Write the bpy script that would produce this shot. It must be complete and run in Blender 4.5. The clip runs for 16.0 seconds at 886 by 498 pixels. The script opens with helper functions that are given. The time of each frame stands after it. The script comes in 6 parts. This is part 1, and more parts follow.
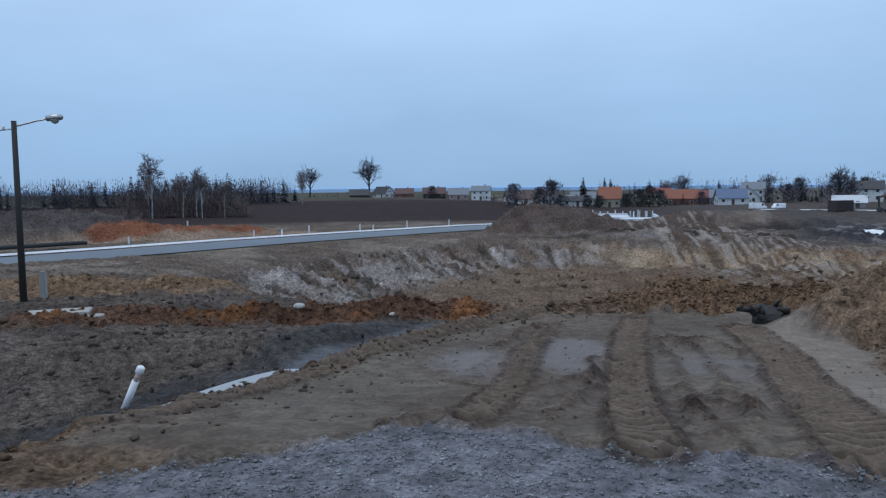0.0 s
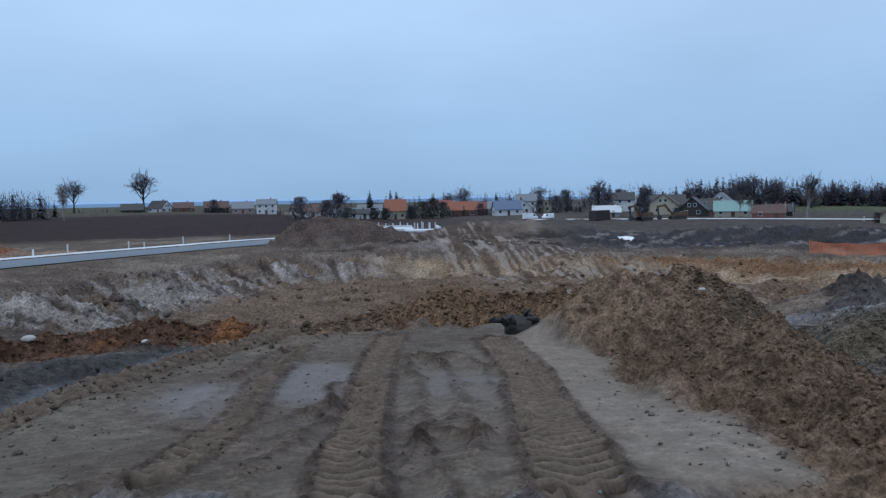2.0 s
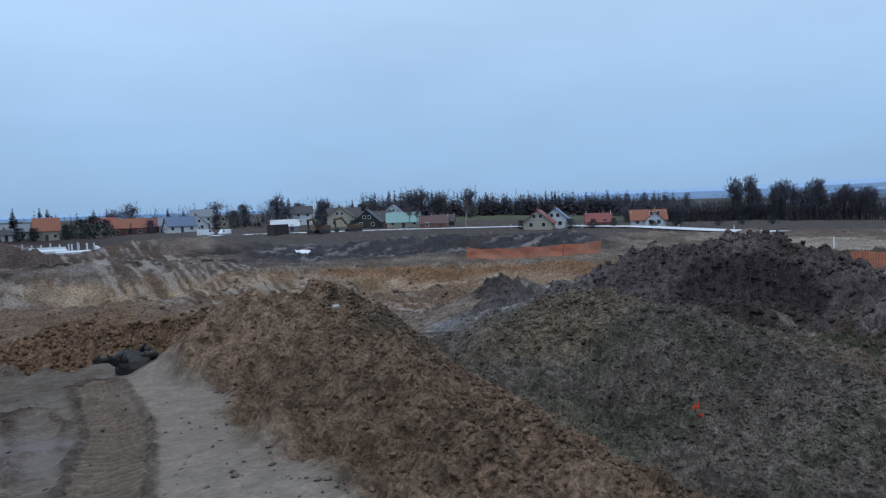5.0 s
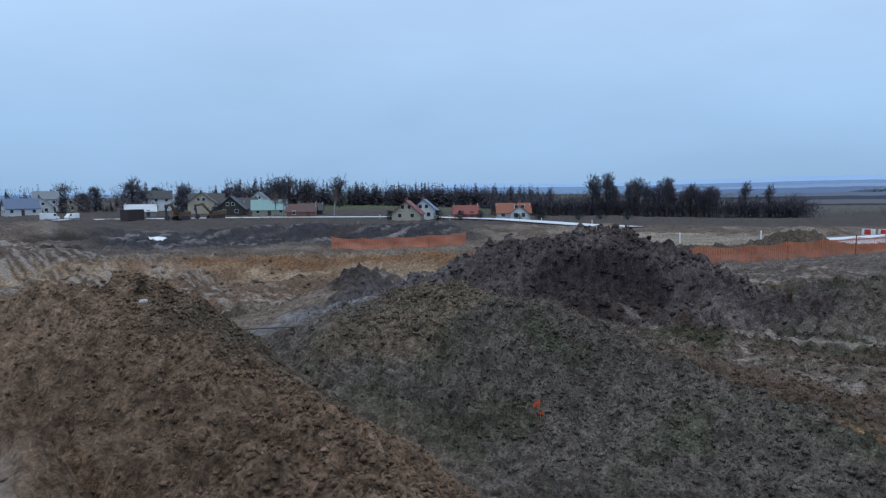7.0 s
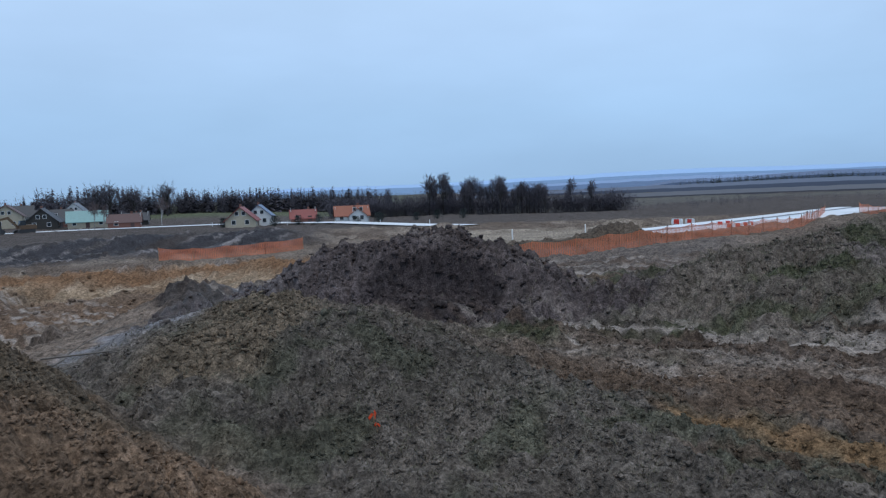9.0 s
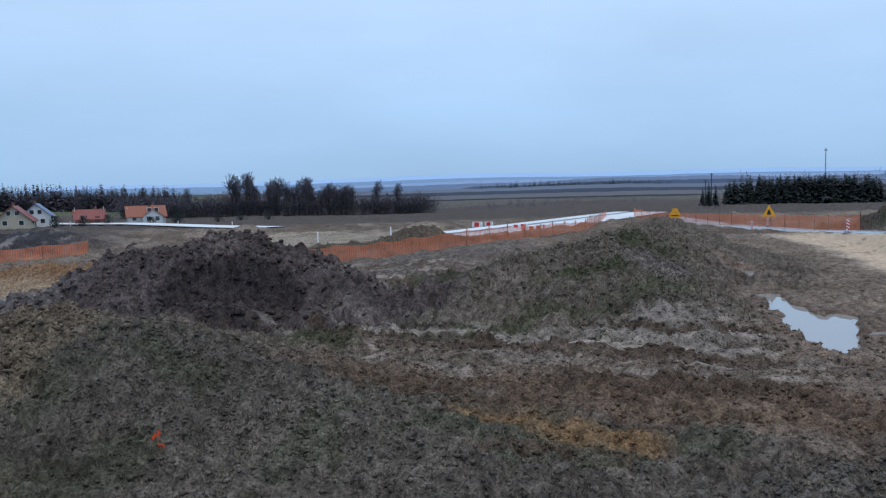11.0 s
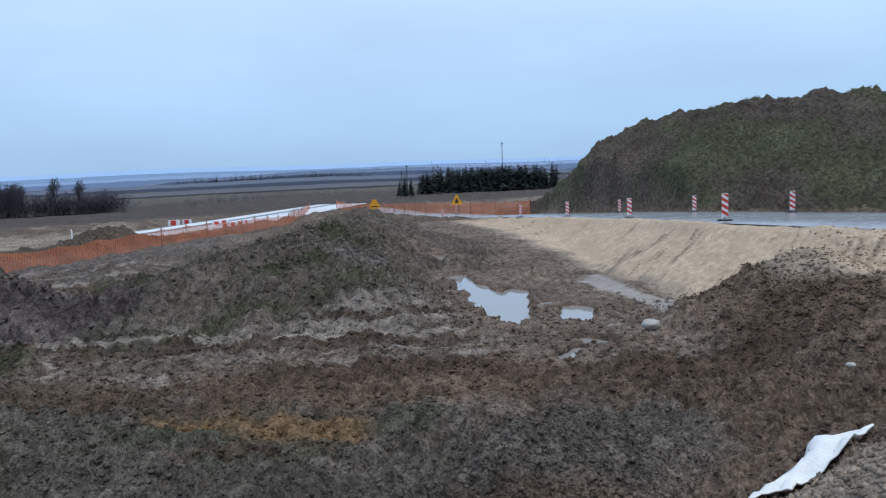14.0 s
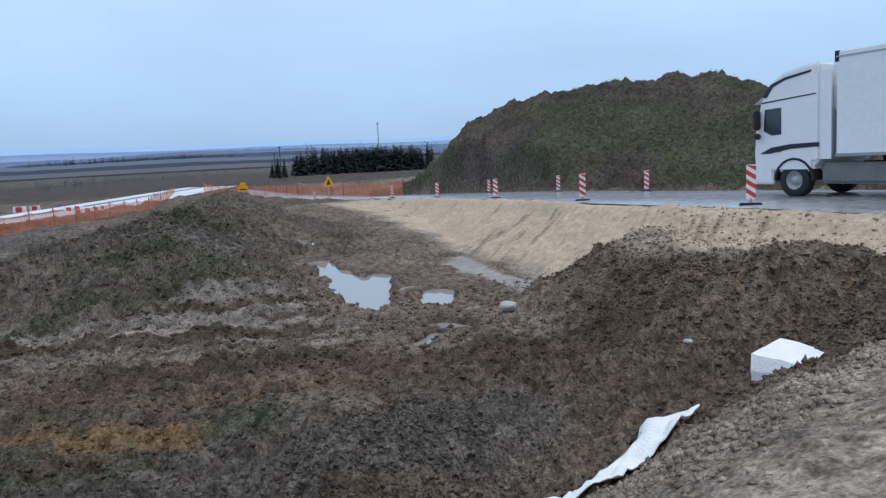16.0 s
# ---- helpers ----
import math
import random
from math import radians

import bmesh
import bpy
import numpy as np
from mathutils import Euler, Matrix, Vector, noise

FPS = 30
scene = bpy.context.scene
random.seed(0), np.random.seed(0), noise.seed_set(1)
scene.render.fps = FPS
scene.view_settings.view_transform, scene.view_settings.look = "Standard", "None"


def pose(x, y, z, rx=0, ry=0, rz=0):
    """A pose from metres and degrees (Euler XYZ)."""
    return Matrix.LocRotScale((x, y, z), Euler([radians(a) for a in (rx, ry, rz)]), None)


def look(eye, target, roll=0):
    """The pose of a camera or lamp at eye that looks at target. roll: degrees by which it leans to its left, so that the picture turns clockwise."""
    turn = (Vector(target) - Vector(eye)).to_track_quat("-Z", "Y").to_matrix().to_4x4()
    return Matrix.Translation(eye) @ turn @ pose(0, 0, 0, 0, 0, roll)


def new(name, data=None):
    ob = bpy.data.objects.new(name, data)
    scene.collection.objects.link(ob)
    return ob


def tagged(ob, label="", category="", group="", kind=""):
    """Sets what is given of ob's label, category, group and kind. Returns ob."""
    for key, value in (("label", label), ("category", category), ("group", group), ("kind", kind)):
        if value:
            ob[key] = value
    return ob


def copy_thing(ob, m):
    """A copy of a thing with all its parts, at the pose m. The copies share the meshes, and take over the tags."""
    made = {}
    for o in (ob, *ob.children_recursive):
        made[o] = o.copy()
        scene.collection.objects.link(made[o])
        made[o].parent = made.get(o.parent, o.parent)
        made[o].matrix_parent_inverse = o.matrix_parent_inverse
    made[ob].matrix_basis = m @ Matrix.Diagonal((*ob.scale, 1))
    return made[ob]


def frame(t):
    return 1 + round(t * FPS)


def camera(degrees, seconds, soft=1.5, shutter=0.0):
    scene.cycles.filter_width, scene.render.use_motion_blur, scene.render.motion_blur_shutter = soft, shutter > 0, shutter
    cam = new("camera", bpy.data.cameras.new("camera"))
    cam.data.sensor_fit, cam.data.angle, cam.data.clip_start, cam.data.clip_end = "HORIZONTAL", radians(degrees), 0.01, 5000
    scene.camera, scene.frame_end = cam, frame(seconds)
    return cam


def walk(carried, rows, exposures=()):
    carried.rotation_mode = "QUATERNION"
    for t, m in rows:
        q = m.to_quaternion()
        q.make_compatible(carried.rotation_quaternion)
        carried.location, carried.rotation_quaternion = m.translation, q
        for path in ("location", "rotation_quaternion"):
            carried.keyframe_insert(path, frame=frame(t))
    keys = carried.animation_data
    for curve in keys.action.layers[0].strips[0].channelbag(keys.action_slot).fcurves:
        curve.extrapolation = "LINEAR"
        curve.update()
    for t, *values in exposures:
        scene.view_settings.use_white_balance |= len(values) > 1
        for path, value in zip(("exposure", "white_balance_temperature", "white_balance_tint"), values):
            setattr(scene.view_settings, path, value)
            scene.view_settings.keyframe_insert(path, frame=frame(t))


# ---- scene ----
cam = camera(61.8, 16.0, soft=1.25)
PATH = [
    (0, (-0.082, -0.063, 1.795), (-0.065, 1.931, 1.635), -0.6),
    (0.5, (0.147, 0.195, 1.781), (0.386, 2.174, 1.618), -1.8),
    (1, (0.425, 0.372, 1.776), (0.739, 2.34, 1.608), -0.7),
    (1.5, (0.616, 0.544, 1.765), (1.069, 2.486, 1.606), -0.2),
    (2, (0.736, 0.693, 1.773), (1.308, 2.605, 1.64), -1.0),
    (2.5, (0.977, 0.788, 1.761), (1.635, 2.672, 1.63), -1.2),
    (3, (1.267, 0.884, 1.75), (2.037, 2.725, 1.625), 0.4),
    (3.5, (1.5, 1.019, 1.728), (2.546, 2.719, 1.603), 0.6),
    (4, (1.682, 1.16, 1.732), (2.85, 2.779, 1.615), -0.5),
    (6.5, (2.811, 1.608, 1.67), (4.285, 2.953, 1.526), -1.3),
    (7, (3.045, 1.628, 1.658), (4.592, 2.886, 1.507), -0.5),
    (7.5, (3.252, 1.698, 1.645), (4.949, 2.746, 1.49), -0.2),
    (8, (3.395, 1.742, 1.637), (5.147, 2.694, 1.483), -1.3),
    (10.5, (3.505, 1.489, 1.803), (5.387, 2.144, 1.639), -1.4),
    (11, (3.519, 1.458, 1.797), (5.468, 1.873, 1.63), -1.3),
    (11.5, (3.499, 1.417, 1.815), (5.485, 1.571, 1.633), -1.2),
    (12, (3.569, 1.379, 1.81), (5.559, 1.452, 1.631), -1.6),
    (12.5, (3.572, 1.352, 1.801), (5.564, 1.379, 1.627), -1.9),
    (13, (3.572, 1.342, 1.81), (5.563, 1.285, 1.633), -2.0),
    (13.5, (3.528, 1.316, 1.816), (5.511, 1.131, 1.635), -1.9),
    (14, (3.513, 1.269, 1.803), (5.469, 0.908, 1.594), -2.3),
    (14.5, (3.591, 1.111, 1.789), (5.54, 0.721, 1.561), -2.3),
    (15, (3.673, 0.974, 1.779), (5.577, 0.421, 1.518), -1.8),
    (15.5, (3.813, 0.829, 1.793), (5.693, 0.208, 1.513), -1.8),
    (16, (3.868, 0.625, 1.816), (5.732, -0.045, 1.542), -2.5),
]
walk(cam, [(t, look(eye, target, roll)) for t, eye, target, roll in PATH],
     [(0, -0.02, 6350, 10), (4, 0.0, 6350, 10), (8, 0.08, 6450, 10), (12, 0.24, 6640, 11), (16, 0.30, 6780, 11)])

# ---- world, sun and exposure ----
world = bpy.data.worlds.new("overcast_sky")
scene.world = world
world.use_nodes = True
wn, wl = world.node_tree.nodes, world.node_tree.links
wn.clear()
w_out = wn.new("ShaderNodeOutputWorld")
w_bg = wn.new("ShaderNodeBackground")
w_sky = wn.new("ShaderNodeTexSky")
w_sky.sky_type = "NISHITA"
w_sky.sun_disc = False
w_sky.sun_elevation = radians(77)
w_sky.sun_rotation = radians(240)
w_sky.air_density, w_sky.dust_density, w_sky.ozone_density = 1.0, 1.5, 2.0
w_tc = wn.new("ShaderNodeTexCoord")
w_sep = wn.new("ShaderNodeSeparateXYZ")
w_ramp = wn.new("ShaderNodeValToRGB")
w_map = wn.new("ShaderNodeMapping")
w_noise = wn.new("ShaderNodeTexNoise")
w_cloud = wn.new("ShaderNodeMapRange")
w_mul = wn.new("ShaderNodeMix")
w_mix = wn.new("ShaderNodeMix")
for node in (w_mul, w_mix):
    node.data_type = "RGBA"
# a closed cloud deck: greyer and darker towards the horizon, brighter overhead
ramp = w_ramp.color_ramp
ramp.elements[0].position, ramp.elements[0].color = 0.0, (0.295, 0.475, 0.72, 1)
ramp.elements[1].position, ramp.elements[1].color = 1.0, (0.58, 0.76, 1.0, 1)
for place, colour in ((0.035, (0.315, 0.505, 0.765, 1)), (0.10, (0.355, 0.555, 0.825, 1)), (0.20, (0.445, 0.645, 0.93, 1)), (0.32, (0.515, 0.715, 0.99, 1))):
    ramp.elements.new(place).color = colour
w_map.inputs["Scale"].default_value = (1.6, 1.6, 5.0)
w_noise.inputs["Scale"].default_value = 1.5
w_noise.inputs["Detail"].default_value = 5
w_noise.inputs["Roughness"].default_value = 0.5
w_cloud.inputs["From Min"].default_value, w_cloud.inputs["From Max"].default_value = 0.3, 0.7
w_cloud.inputs["To Min"].default_value, w_cloud.inputs["To Max"].default_value = 0.93, 1.07
w_mul.blend_type = "MULTIPLY"
w_mul.inputs["Factor"].default_value = 1.0
w_mix.inputs["Factor"].default_value = 0.94
w_scale = wn.new("ShaderNodeVectorMath")
w_scale.operation = "SCALE"
w_scale.inputs["Scale"].default_value = 0.08
wl.new(w_tc.outputs["Generated"], w_sep.inputs[0])
wl.new(w_sep.outputs["Z"], w_ramp.inputs[0])
wl.new(w_tc.outputs["Generated"], w_map.inputs["Vector"])
wl.new(w_map.outputs["Vector"], w_noise.inputs["Vector"])
wl.new(w_noise.outputs[0], w_cloud.inputs["Value"])
wl.new(w_ramp.outputs["Color"], w_mul.inputs["A"])
wl.new(w_cloud.outputs[0], w_mul.inputs["B"])
wl.new(w_sky.outputs[0], w_scale.inputs[0])
wl.new(w_scale.outputs[0], w_mix.inputs["A"])
wl.new(w_mul.outputs["Result"], w_mix.inputs["B"])
wl.new(w_mix.outputs["Result"], w_bg.inputs["Color"])
w_bg.inputs["Strength"].default_value = 1.0
wl.new(w_bg.outputs[0], w_out.inputs[0])

sun = new("sun", bpy.data.lights.new("sun", "SUN"))
sun.data.energy = 1.0
sun.data.angle = radians(25)
sun.data.color = (1.0, 0.93, 0.84)
sun.matrix_world = look((0, 0, 60), (12, 7, 0))
scene.view_settings.exposure = 0.0

# ---- materials ----
MATS = {}


def nodes_of(name):
    m = bpy.data.materials.new(name)
    m.use_nodes = True
    return m, m.node_tree.nodes, m.node_tree.links, m.node_tree.nodes["Principled BSDF"]


def plain(name, colour, rough=0.7, metal=0.0, vary=0.12, scale=6.0, bump=0.0, emit=0.0, dirt=None):
    """Painted or raw surface with a coarse and a fine variation."""
    if name in MATS:
        return MATS[name]
    m, n, l, b = nodes_of(name)
    b.inputs["Roughness"].default_value = rough
    b.inputs["Metallic"].default_value = metal
    tc = n.new("ShaderNodeTexCoord")
    big, fine = n.new("ShaderNodeTexNoise"), n.new("ShaderNodeTexNoise")
    big.inputs["Scale"].default_value, fine.inputs["Scale"].default_value = scale * 0.25, scale * 4
    big.inputs["Detail"].default_value = fine.inputs["Detail"].default_value = 4
    add = n.new("ShaderNodeMath")
    add.operation = "ADD"
    rng = n.new("ShaderNodeMapRange")
    rng.inputs["From Min"].default_value, rng.inputs["From Max"].default_value = 0.7, 1.3
    mix = n.new("ShaderNodeMix")
    mix.data_type = "RGBA"
    lo = dirt or tuple(c * (1 - vary) for c in colour)
    mix.inputs["A"].default_value = (*lo, 1)
    mix.inputs["B"].default_value = (*(min(1, c * (1 + vary * 0.6)) for c in colour), 1)
    l.new(tc.outputs["Object"], big.inputs["Vector"])
    l.new(tc.outputs["Object"], fine.inputs["Vector"])
    l.new(big.outputs[0], add.inputs[0])
    l.new(fine.outputs[0], add.inputs[1])
    l.new(add.outputs[0], rng.inputs["Value"])
    l.new(rng.outputs[0], mix.inputs["Factor"])
    l.new(mix.outputs["Result"], b.inputs["Base Color"])
    if bump:
        bp = n.new("ShaderNodeBump")
        bp.inputs["Distance"].default_value = bump
        l.new(fine.outputs[0], bp.inputs["Height"])
        l.new(bp.outputs[0], b.inputs["Normal"])
    if emit:
        b.inputs["Emission Color"].default_value = (*colour, 1)
        b.inputs["Emission Strength"].default_value = emit
    MATS[name] = m
    return m


def soil_material():
    """Bare earth: the soil kinds' own colours from the mesh, with grain, crumbs and pebbles, and wet parts smoother."""
    m, n, l, b = nodes_of("earth")
    at = n.new("ShaderNodeAttribute")
    at.attribute_name = "soil"
    geo = n.new("ShaderNodeNewGeometry")
    fine, mid, cell, broad = (n.new(k) for k in ("ShaderNodeTexNoise", "ShaderNodeTexNoise", "ShaderNodeTexVoronoi", "ShaderNodeTexNoise"))
    for node, s, d in ((fine, 21.0, 6), (mid, 4.4, 8), (broad, 0.4, 6)):
        node.inputs["Scale"].default_value = s
        node.inputs["Detail"].default_value = d
        node.inputs["Roughness"].default_value = 0.65
    cell.inputs["Scale"].default_value = 26.0
    for node in (fine, mid, cell, broad):
        l.new(geo.outputs["Position"], node.inputs["Vector"])

    def ranged(src, a, z, lo, hi):
        r = n.new("ShaderNodeMapRange")
        for key, v in (("From Min", a), ("From Max", z), ("To Min", lo), ("To Max", hi)):
            r.inputs[key].default_value = v
        l.new(src, r.inputs["Value"])
        return r.outputs[0]

    def times(a, c):
        r = n.new("ShaderNodeMath")
        r.operation = "MULTIPLY"
        l.new(a, r.inputs[0])
        l.new(c, r.inputs[1])
        return r.outputs[0]

    tone = times(times(ranged(fine.outputs[0], 0.35, 0.65, 0.50, 1.52), ranged(mid.outputs[0], 0.36, 0.64, 0.42, 1.60)),
                 ranged(broad.outputs[0], 0.34, 0.66, 0.70, 1.32))
    crumbs = ranged(cell.outputs["Color"], 0.0, 1.0, 0.85, 1.13)
    tone = times(tone, crumbs)
    grain = n.new("ShaderNodeAttribute")
    grain.attribute_name = "grain"
    calm = n.new("ShaderNodeMix")
    calm.inputs["A"].default_value = 1.0
    l.new(grain.outputs["Fac"], calm.inputs["Factor"])
    l.new(tone, calm.inputs["B"])
    vm = n.new("ShaderNodeVectorMath")
    vm.operation = "SCALE"
    l.new(at.outputs["Color"], vm.inputs[0])
    l.new(calm.outputs["Result"], vm.inputs["Scale"])
    l.new(vm.outputs[0], b.inputs["Base Color"])
    l.new(ranged(at.outputs["Alpha"], 0.0, 1.0, 0.95, 0.22), b.inputs["Roughness"])
    l.new(ranged(at.outputs["Alpha"], 0.0, 1.0, 0.06, 0.6), b.inputs["Specular IOR Level"])
    h = n.new("ShaderNodeMath")
    h.operation = "ADD"
    l.new(fine.outputs[0], h.inputs[0])
    l.new(mid.outputs[0], h.inputs[1])
    bp = n.new("ShaderNodeBump")
    bp.inputs["Distance"].default_value = 0.10
    l.new(ranged(grain.outputs["Fac"], 0.0, 1.0, 0.1, 1.0), bp.inputs["Strength"])
    l.new(h.outputs[0], bp.inputs["Height"])
    l.new(bp.outputs[0], b.inputs["Normal"])
    return m


def water_material():
    m, n, l, b = nodes_of("puddle_water")
    b.inputs["Base Color"].default_value = (0.27, 0.26, 0.25, 1)
    b.inputs["Roughness"].default_value = 0.04
    b.inputs["IOR"].default_value = 1.33
    b.inputs["Specular IOR Level"].default_value = 1.0
    noise_t = n.new("ShaderNodeTexNoise")
    noise_t.inputs["Scale"].default_value = 9.0
    bp = n.new("ShaderNodeBump")
    bp.inputs["Strength"].default_value = 0.03
    l.new(noise_t.outputs[0], bp.inputs["Height"])
    l.new(bp.outputs[0], b.inputs["Normal"])
    return m


def glass_material():
    m, n, l, b = nodes_of("window_glass")
    b.inputs["Base Color"].default_value = (0.03, 0.04, 0.05, 1)
    b.inputs["Roughness"].default_value = 0.06
    b.inputs["Specular IOR Level"].default_value = 0.8
    return m


EARTH, WATER, GLASS = soil_material(), water_material(), glass_material()
WHITE = plain("white_paint", (0.78, 0.79, 0.80), 0.4, vary=0.08)
SHEET = plain("white_membrane", (0.80, 0.81, 0.82), 0.55, vary=0.1, scale=9, bump=0.01)
RED = plain("red_film", (0.62, 0.045, 0.03), 0.4)
BLACK = plain("black_rubber", (0.022, 0.022, 0.024), 0.75, bump=0.004)
STEEL = plain("galvanised_steel", (0.42, 0.43, 0.44), 0.4, metal=0.9)
DARKWOOD = plain("tarred_wood", (0.035, 0.032, 0.03), 0.85, bump=0.01)
CONCRETE = plain("pale_concrete", (0.33, 0.32, 0.30), 0.85, bump=0.01)
ASPHALT = plain("wet_road_stone", (0.26, 0.265, 0.28), 0.24, vary=0.45, scale=1.2, bump=0.008)
DARKASPHALT = plain("dark_asphalt", (0.06, 0.062, 0.068), 0.4, vary=0.3, scale=1.0, bump=0.006)
PALEROAD = plain("pale_fresh_road", (0.60, 0.62, 0.65), 0.6, vary=0.15, scale=0.6)
NET = plain("orange_plastic_net", (0.72, 0.20, 0.085), 0.6, vary=0.2)
BARK = plain("dark_bark", (0.045, 0.038, 0.035), 0.9, vary=0.3)
BIRCHBARK = plain("birch_bark", (0.42, 0.40, 0.38), 0.8, vary=0.5, scale=3, dirt=(0.08, 0.07, 0.07))
# grey violet of distance haze is mixed into this twig colour
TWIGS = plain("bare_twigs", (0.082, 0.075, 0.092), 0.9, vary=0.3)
BIRCHTWIGS = plain("birch_twigs", (0.135, 0.100, 0.100), 0.9, vary=0.3)
# needle green is raised towards blue to carry distance haze too
NEEDLES = plain("conifer_needles", (0.027, 0.040, 0.040), 0.85, vary=0.4, scale=2)
YELLOW = plain("yellow_sign_film", (0.85, 0.36, 0.01), 0.45)


# ---- relief of the ground ----
def lattice(ix, iy, seed):
    h = (ix.astype(np.int64) * 374761393 + iy.astype(np.int64) * 668265263 + seed * 1442695041) & 0x7FFFFFFF
    h = ((h ^ (h >> 13)) * 1274126177) & 0x7FFFFFFF
    return ((h ^ (h >> 16)) & 0xFFFF) / 65535.0


def vnoise(x, y, seed=0):
    """Smooth noise from -1 to 1."""
    ix, iy = np.floor(x), np.floor(y)
    fx, fy = x - ix, y - iy
    fx, fy = fx * fx * (3 - 2 * fx), fy * fy * (3 - 2 * fy)
    a, b = lattice(ix, iy, seed), lattice(ix + 1, iy, seed)
    c, d = lattice(ix, iy + 1, seed), lattice(ix + 1, iy + 1, seed)
    return 2 * ((a + (b - a) * fx) * (1 - fy) + (c + (d - c) * fx) * fy) - 1


def fbm(x, y, octaves=4, seed=0, gain=0.5):
    total, amp, s = 0, 1.0, 1.0
    for o in range(octaves):
        a = 0.6 * o
        u, v = x * math.cos(a) - y * math.sin(a), x * math.sin(a) + y * math.cos(a)
        total = total + amp * vnoise(u * s, v * s, seed + 7 * o)
        amp, s = amp * gain, s * 2.03
    return total


def billow(x, y, octaves=3, seed=0):
    total, amp, s = 0, 1.0, 1.0
    for o in range(octaves):
        total = total + amp * (2 * np.abs(vnoise(x * s + 3.1 * o, y * s, seed + 5 * o)) - 0.7)
        amp, s = amp * 0.55, s * 2.1
    return total


def step(a, b, v):
    u = np.clip((v - a) / (b - a), 0, 1)
    return u * u * (3 - 2 * u)


def along(x, y, line):
    """Distance from a line of points (x, y, value, ...), and the values at the nearest place on it."""
    best = np.full(np.shape(x), 1e9)
    vals = [np.zeros(np.shape(x)) for _ in line[0][2:]]
    for p, q in zip(line, line[1:]):
        dx, dy = q[0] - p[0], q[1] - p[1]
        u = np.clip(((x - p[0]) * dx + (y - p[1]) * dy) / (dx * dx + dy * dy), 0, 1)
        d = np.hypot(x - p[0] - u * dx, y - p[1] - u * dy)
        near = d < best
        best = np.where(near, d, best)
        vals = [np.where(near, a + (b - a) * u, v) for a, b, v in zip(p[2:], q[2:], vals)]
    return (best, *vals)


def inside(x, y, poly):
    """Signed distance to the edge of a polygon, positive inside."""
    d = np.full(np.shape(x), 1e9)
    odd = np.zeros(np.shape(x), bool)
    for p, q in zip(poly, poly[1:] + poly[:1]):
        dx, dy = q[0] - p[0], q[1] - p[1]
        u = np.clip(((x - p[0]) * dx + (y - p[1]) * dy) / (dx * dx + dy * dy), 0, 1)
        d = np.minimum(d, np.hypot(x - p[0] - u * dx, y - p[1] - u * dy))
        if dy:
            odd ^= ((p[1] > y) != (q[1] > y)) & (x < p[0] + (y - p[1]) * dx / dy)
    return np.where(odd, d, -d)


HUB = (2.5, 1.2)
BEARINGS = (-60, -35, -5, 15, 30, 45, 60, 75, 92, 110, 150, 180)
REACH = (40, 60, 100, 180, 300, 450, 4500)
LEVELS = (
    (-2.0, -2.8, -4.0, -4.2, -3.8, -3.0, -7), (-2.2, -3.2, -4.1, -4.2, -3.6, -2.6, -7), (-3.5, -4.0, -4.2, -4.2, -2.4, -1.2, -7),
    (-3.5, -4.0, -4.1, -4.3, -4.6, -4.0, -8), (-3.5, -4.2, -4.5, -4.3, -2.6, -2.0, -8), (-2.8, -3.8, -4.4, -4.3, -4.0, -4.0, -8),
    (-2.6, -3.0, -4.0, -4.9, -7.0, -7.6, -8), (-2.4, -2.7, -3.6, -5.3, -8.0, -8.0, -8), (-2.2, -2.4, -3.3, -4.6, -6.4, -7.5, -8),
    (-1.9, -2.1, -2.9, -4.2, -5.2, -6.0, -8), (-0.6, -0.8, -1.0, -2.0, -3.0, -4.0, -8), (-0.2, -0.2, -0.5, -1.0, -2.0, -3.0, -8))
PIT = [(-13, 40), (-15, 52), (-10, 68), (2, 85), (20, 87), (35, 82), (50, 67), (62, 54), (64, 44), (52, 37), (38, 33), (27, 31), (15, 25), (6, 25), (0, 29), (-6, 33)]
BAY = [(-3.0, 5.2), (-2.0, 8.3), (-0.4, 11.4), (2.2, 14.2), (6.2, 13.6), (6.0, 10.2), (5.0, 7.0), (4.4, 4.4), (3.6, 4.4), (1.2, 5.0), (-0.2, 5.6), (-1.2, 5.2)]
ROAD = [(-30.0, -36.0, 0.35), (0.0, -21.0, 0.2), (10.0, -17.6, 0.12), (18.0, -15.8, 0.05), (26.0, -15.4, -0.25), (34.0, -16.6, -0.65), (47.0, -17.6, -1.3), (60.0, -17.6, -2.0), (78.0, -15.6, -3.0), (100.0, -12.0, -3.6), (150.0, -9.0, -4.6)]
HALF = 3.1
WESTEDGE = [(-70, 28, -3.6), (-38.8, 65.7, -3.75), (-32.3, 73.6, -3.75), (-25.2, 83.9, -3.8), (-15.7, 96.1, -3.9), (3.3, 116.6, -4.0), (12, 126, -4.2)]
WESTROAD = [(x + 4.3, y - 3.2, z) for x, y, z in WESTEDGE]
EASTROAD = [(79, 19.2, -3.4), (88, 15.6, -3.5), (109, 8.4, -3.6), (130, 1.6, -3.7), (150, -4.8, -3.85)]
VILLAGEROAD = [(84, 190, -4.2), (121, 155, -4.15), (142, 121, -4.2), (139, 95, -4.3), (121, 66, -4.2), (112, 52, -4.0)]
HILL = [(76, -19, -3.0), (70, -22, -0.6), (66, -25.5, 3.9), (62, -29, 5.5), (59.5, -30.5, 5.9), (56, -32.5, 6.8), (52, -33.8, 6.9), (48, -35.5, 6.2), (44.5, -37.5, 5.2), (40, -40, 4.7), (30, -46, 4.2), (12, -52, 4.0)]
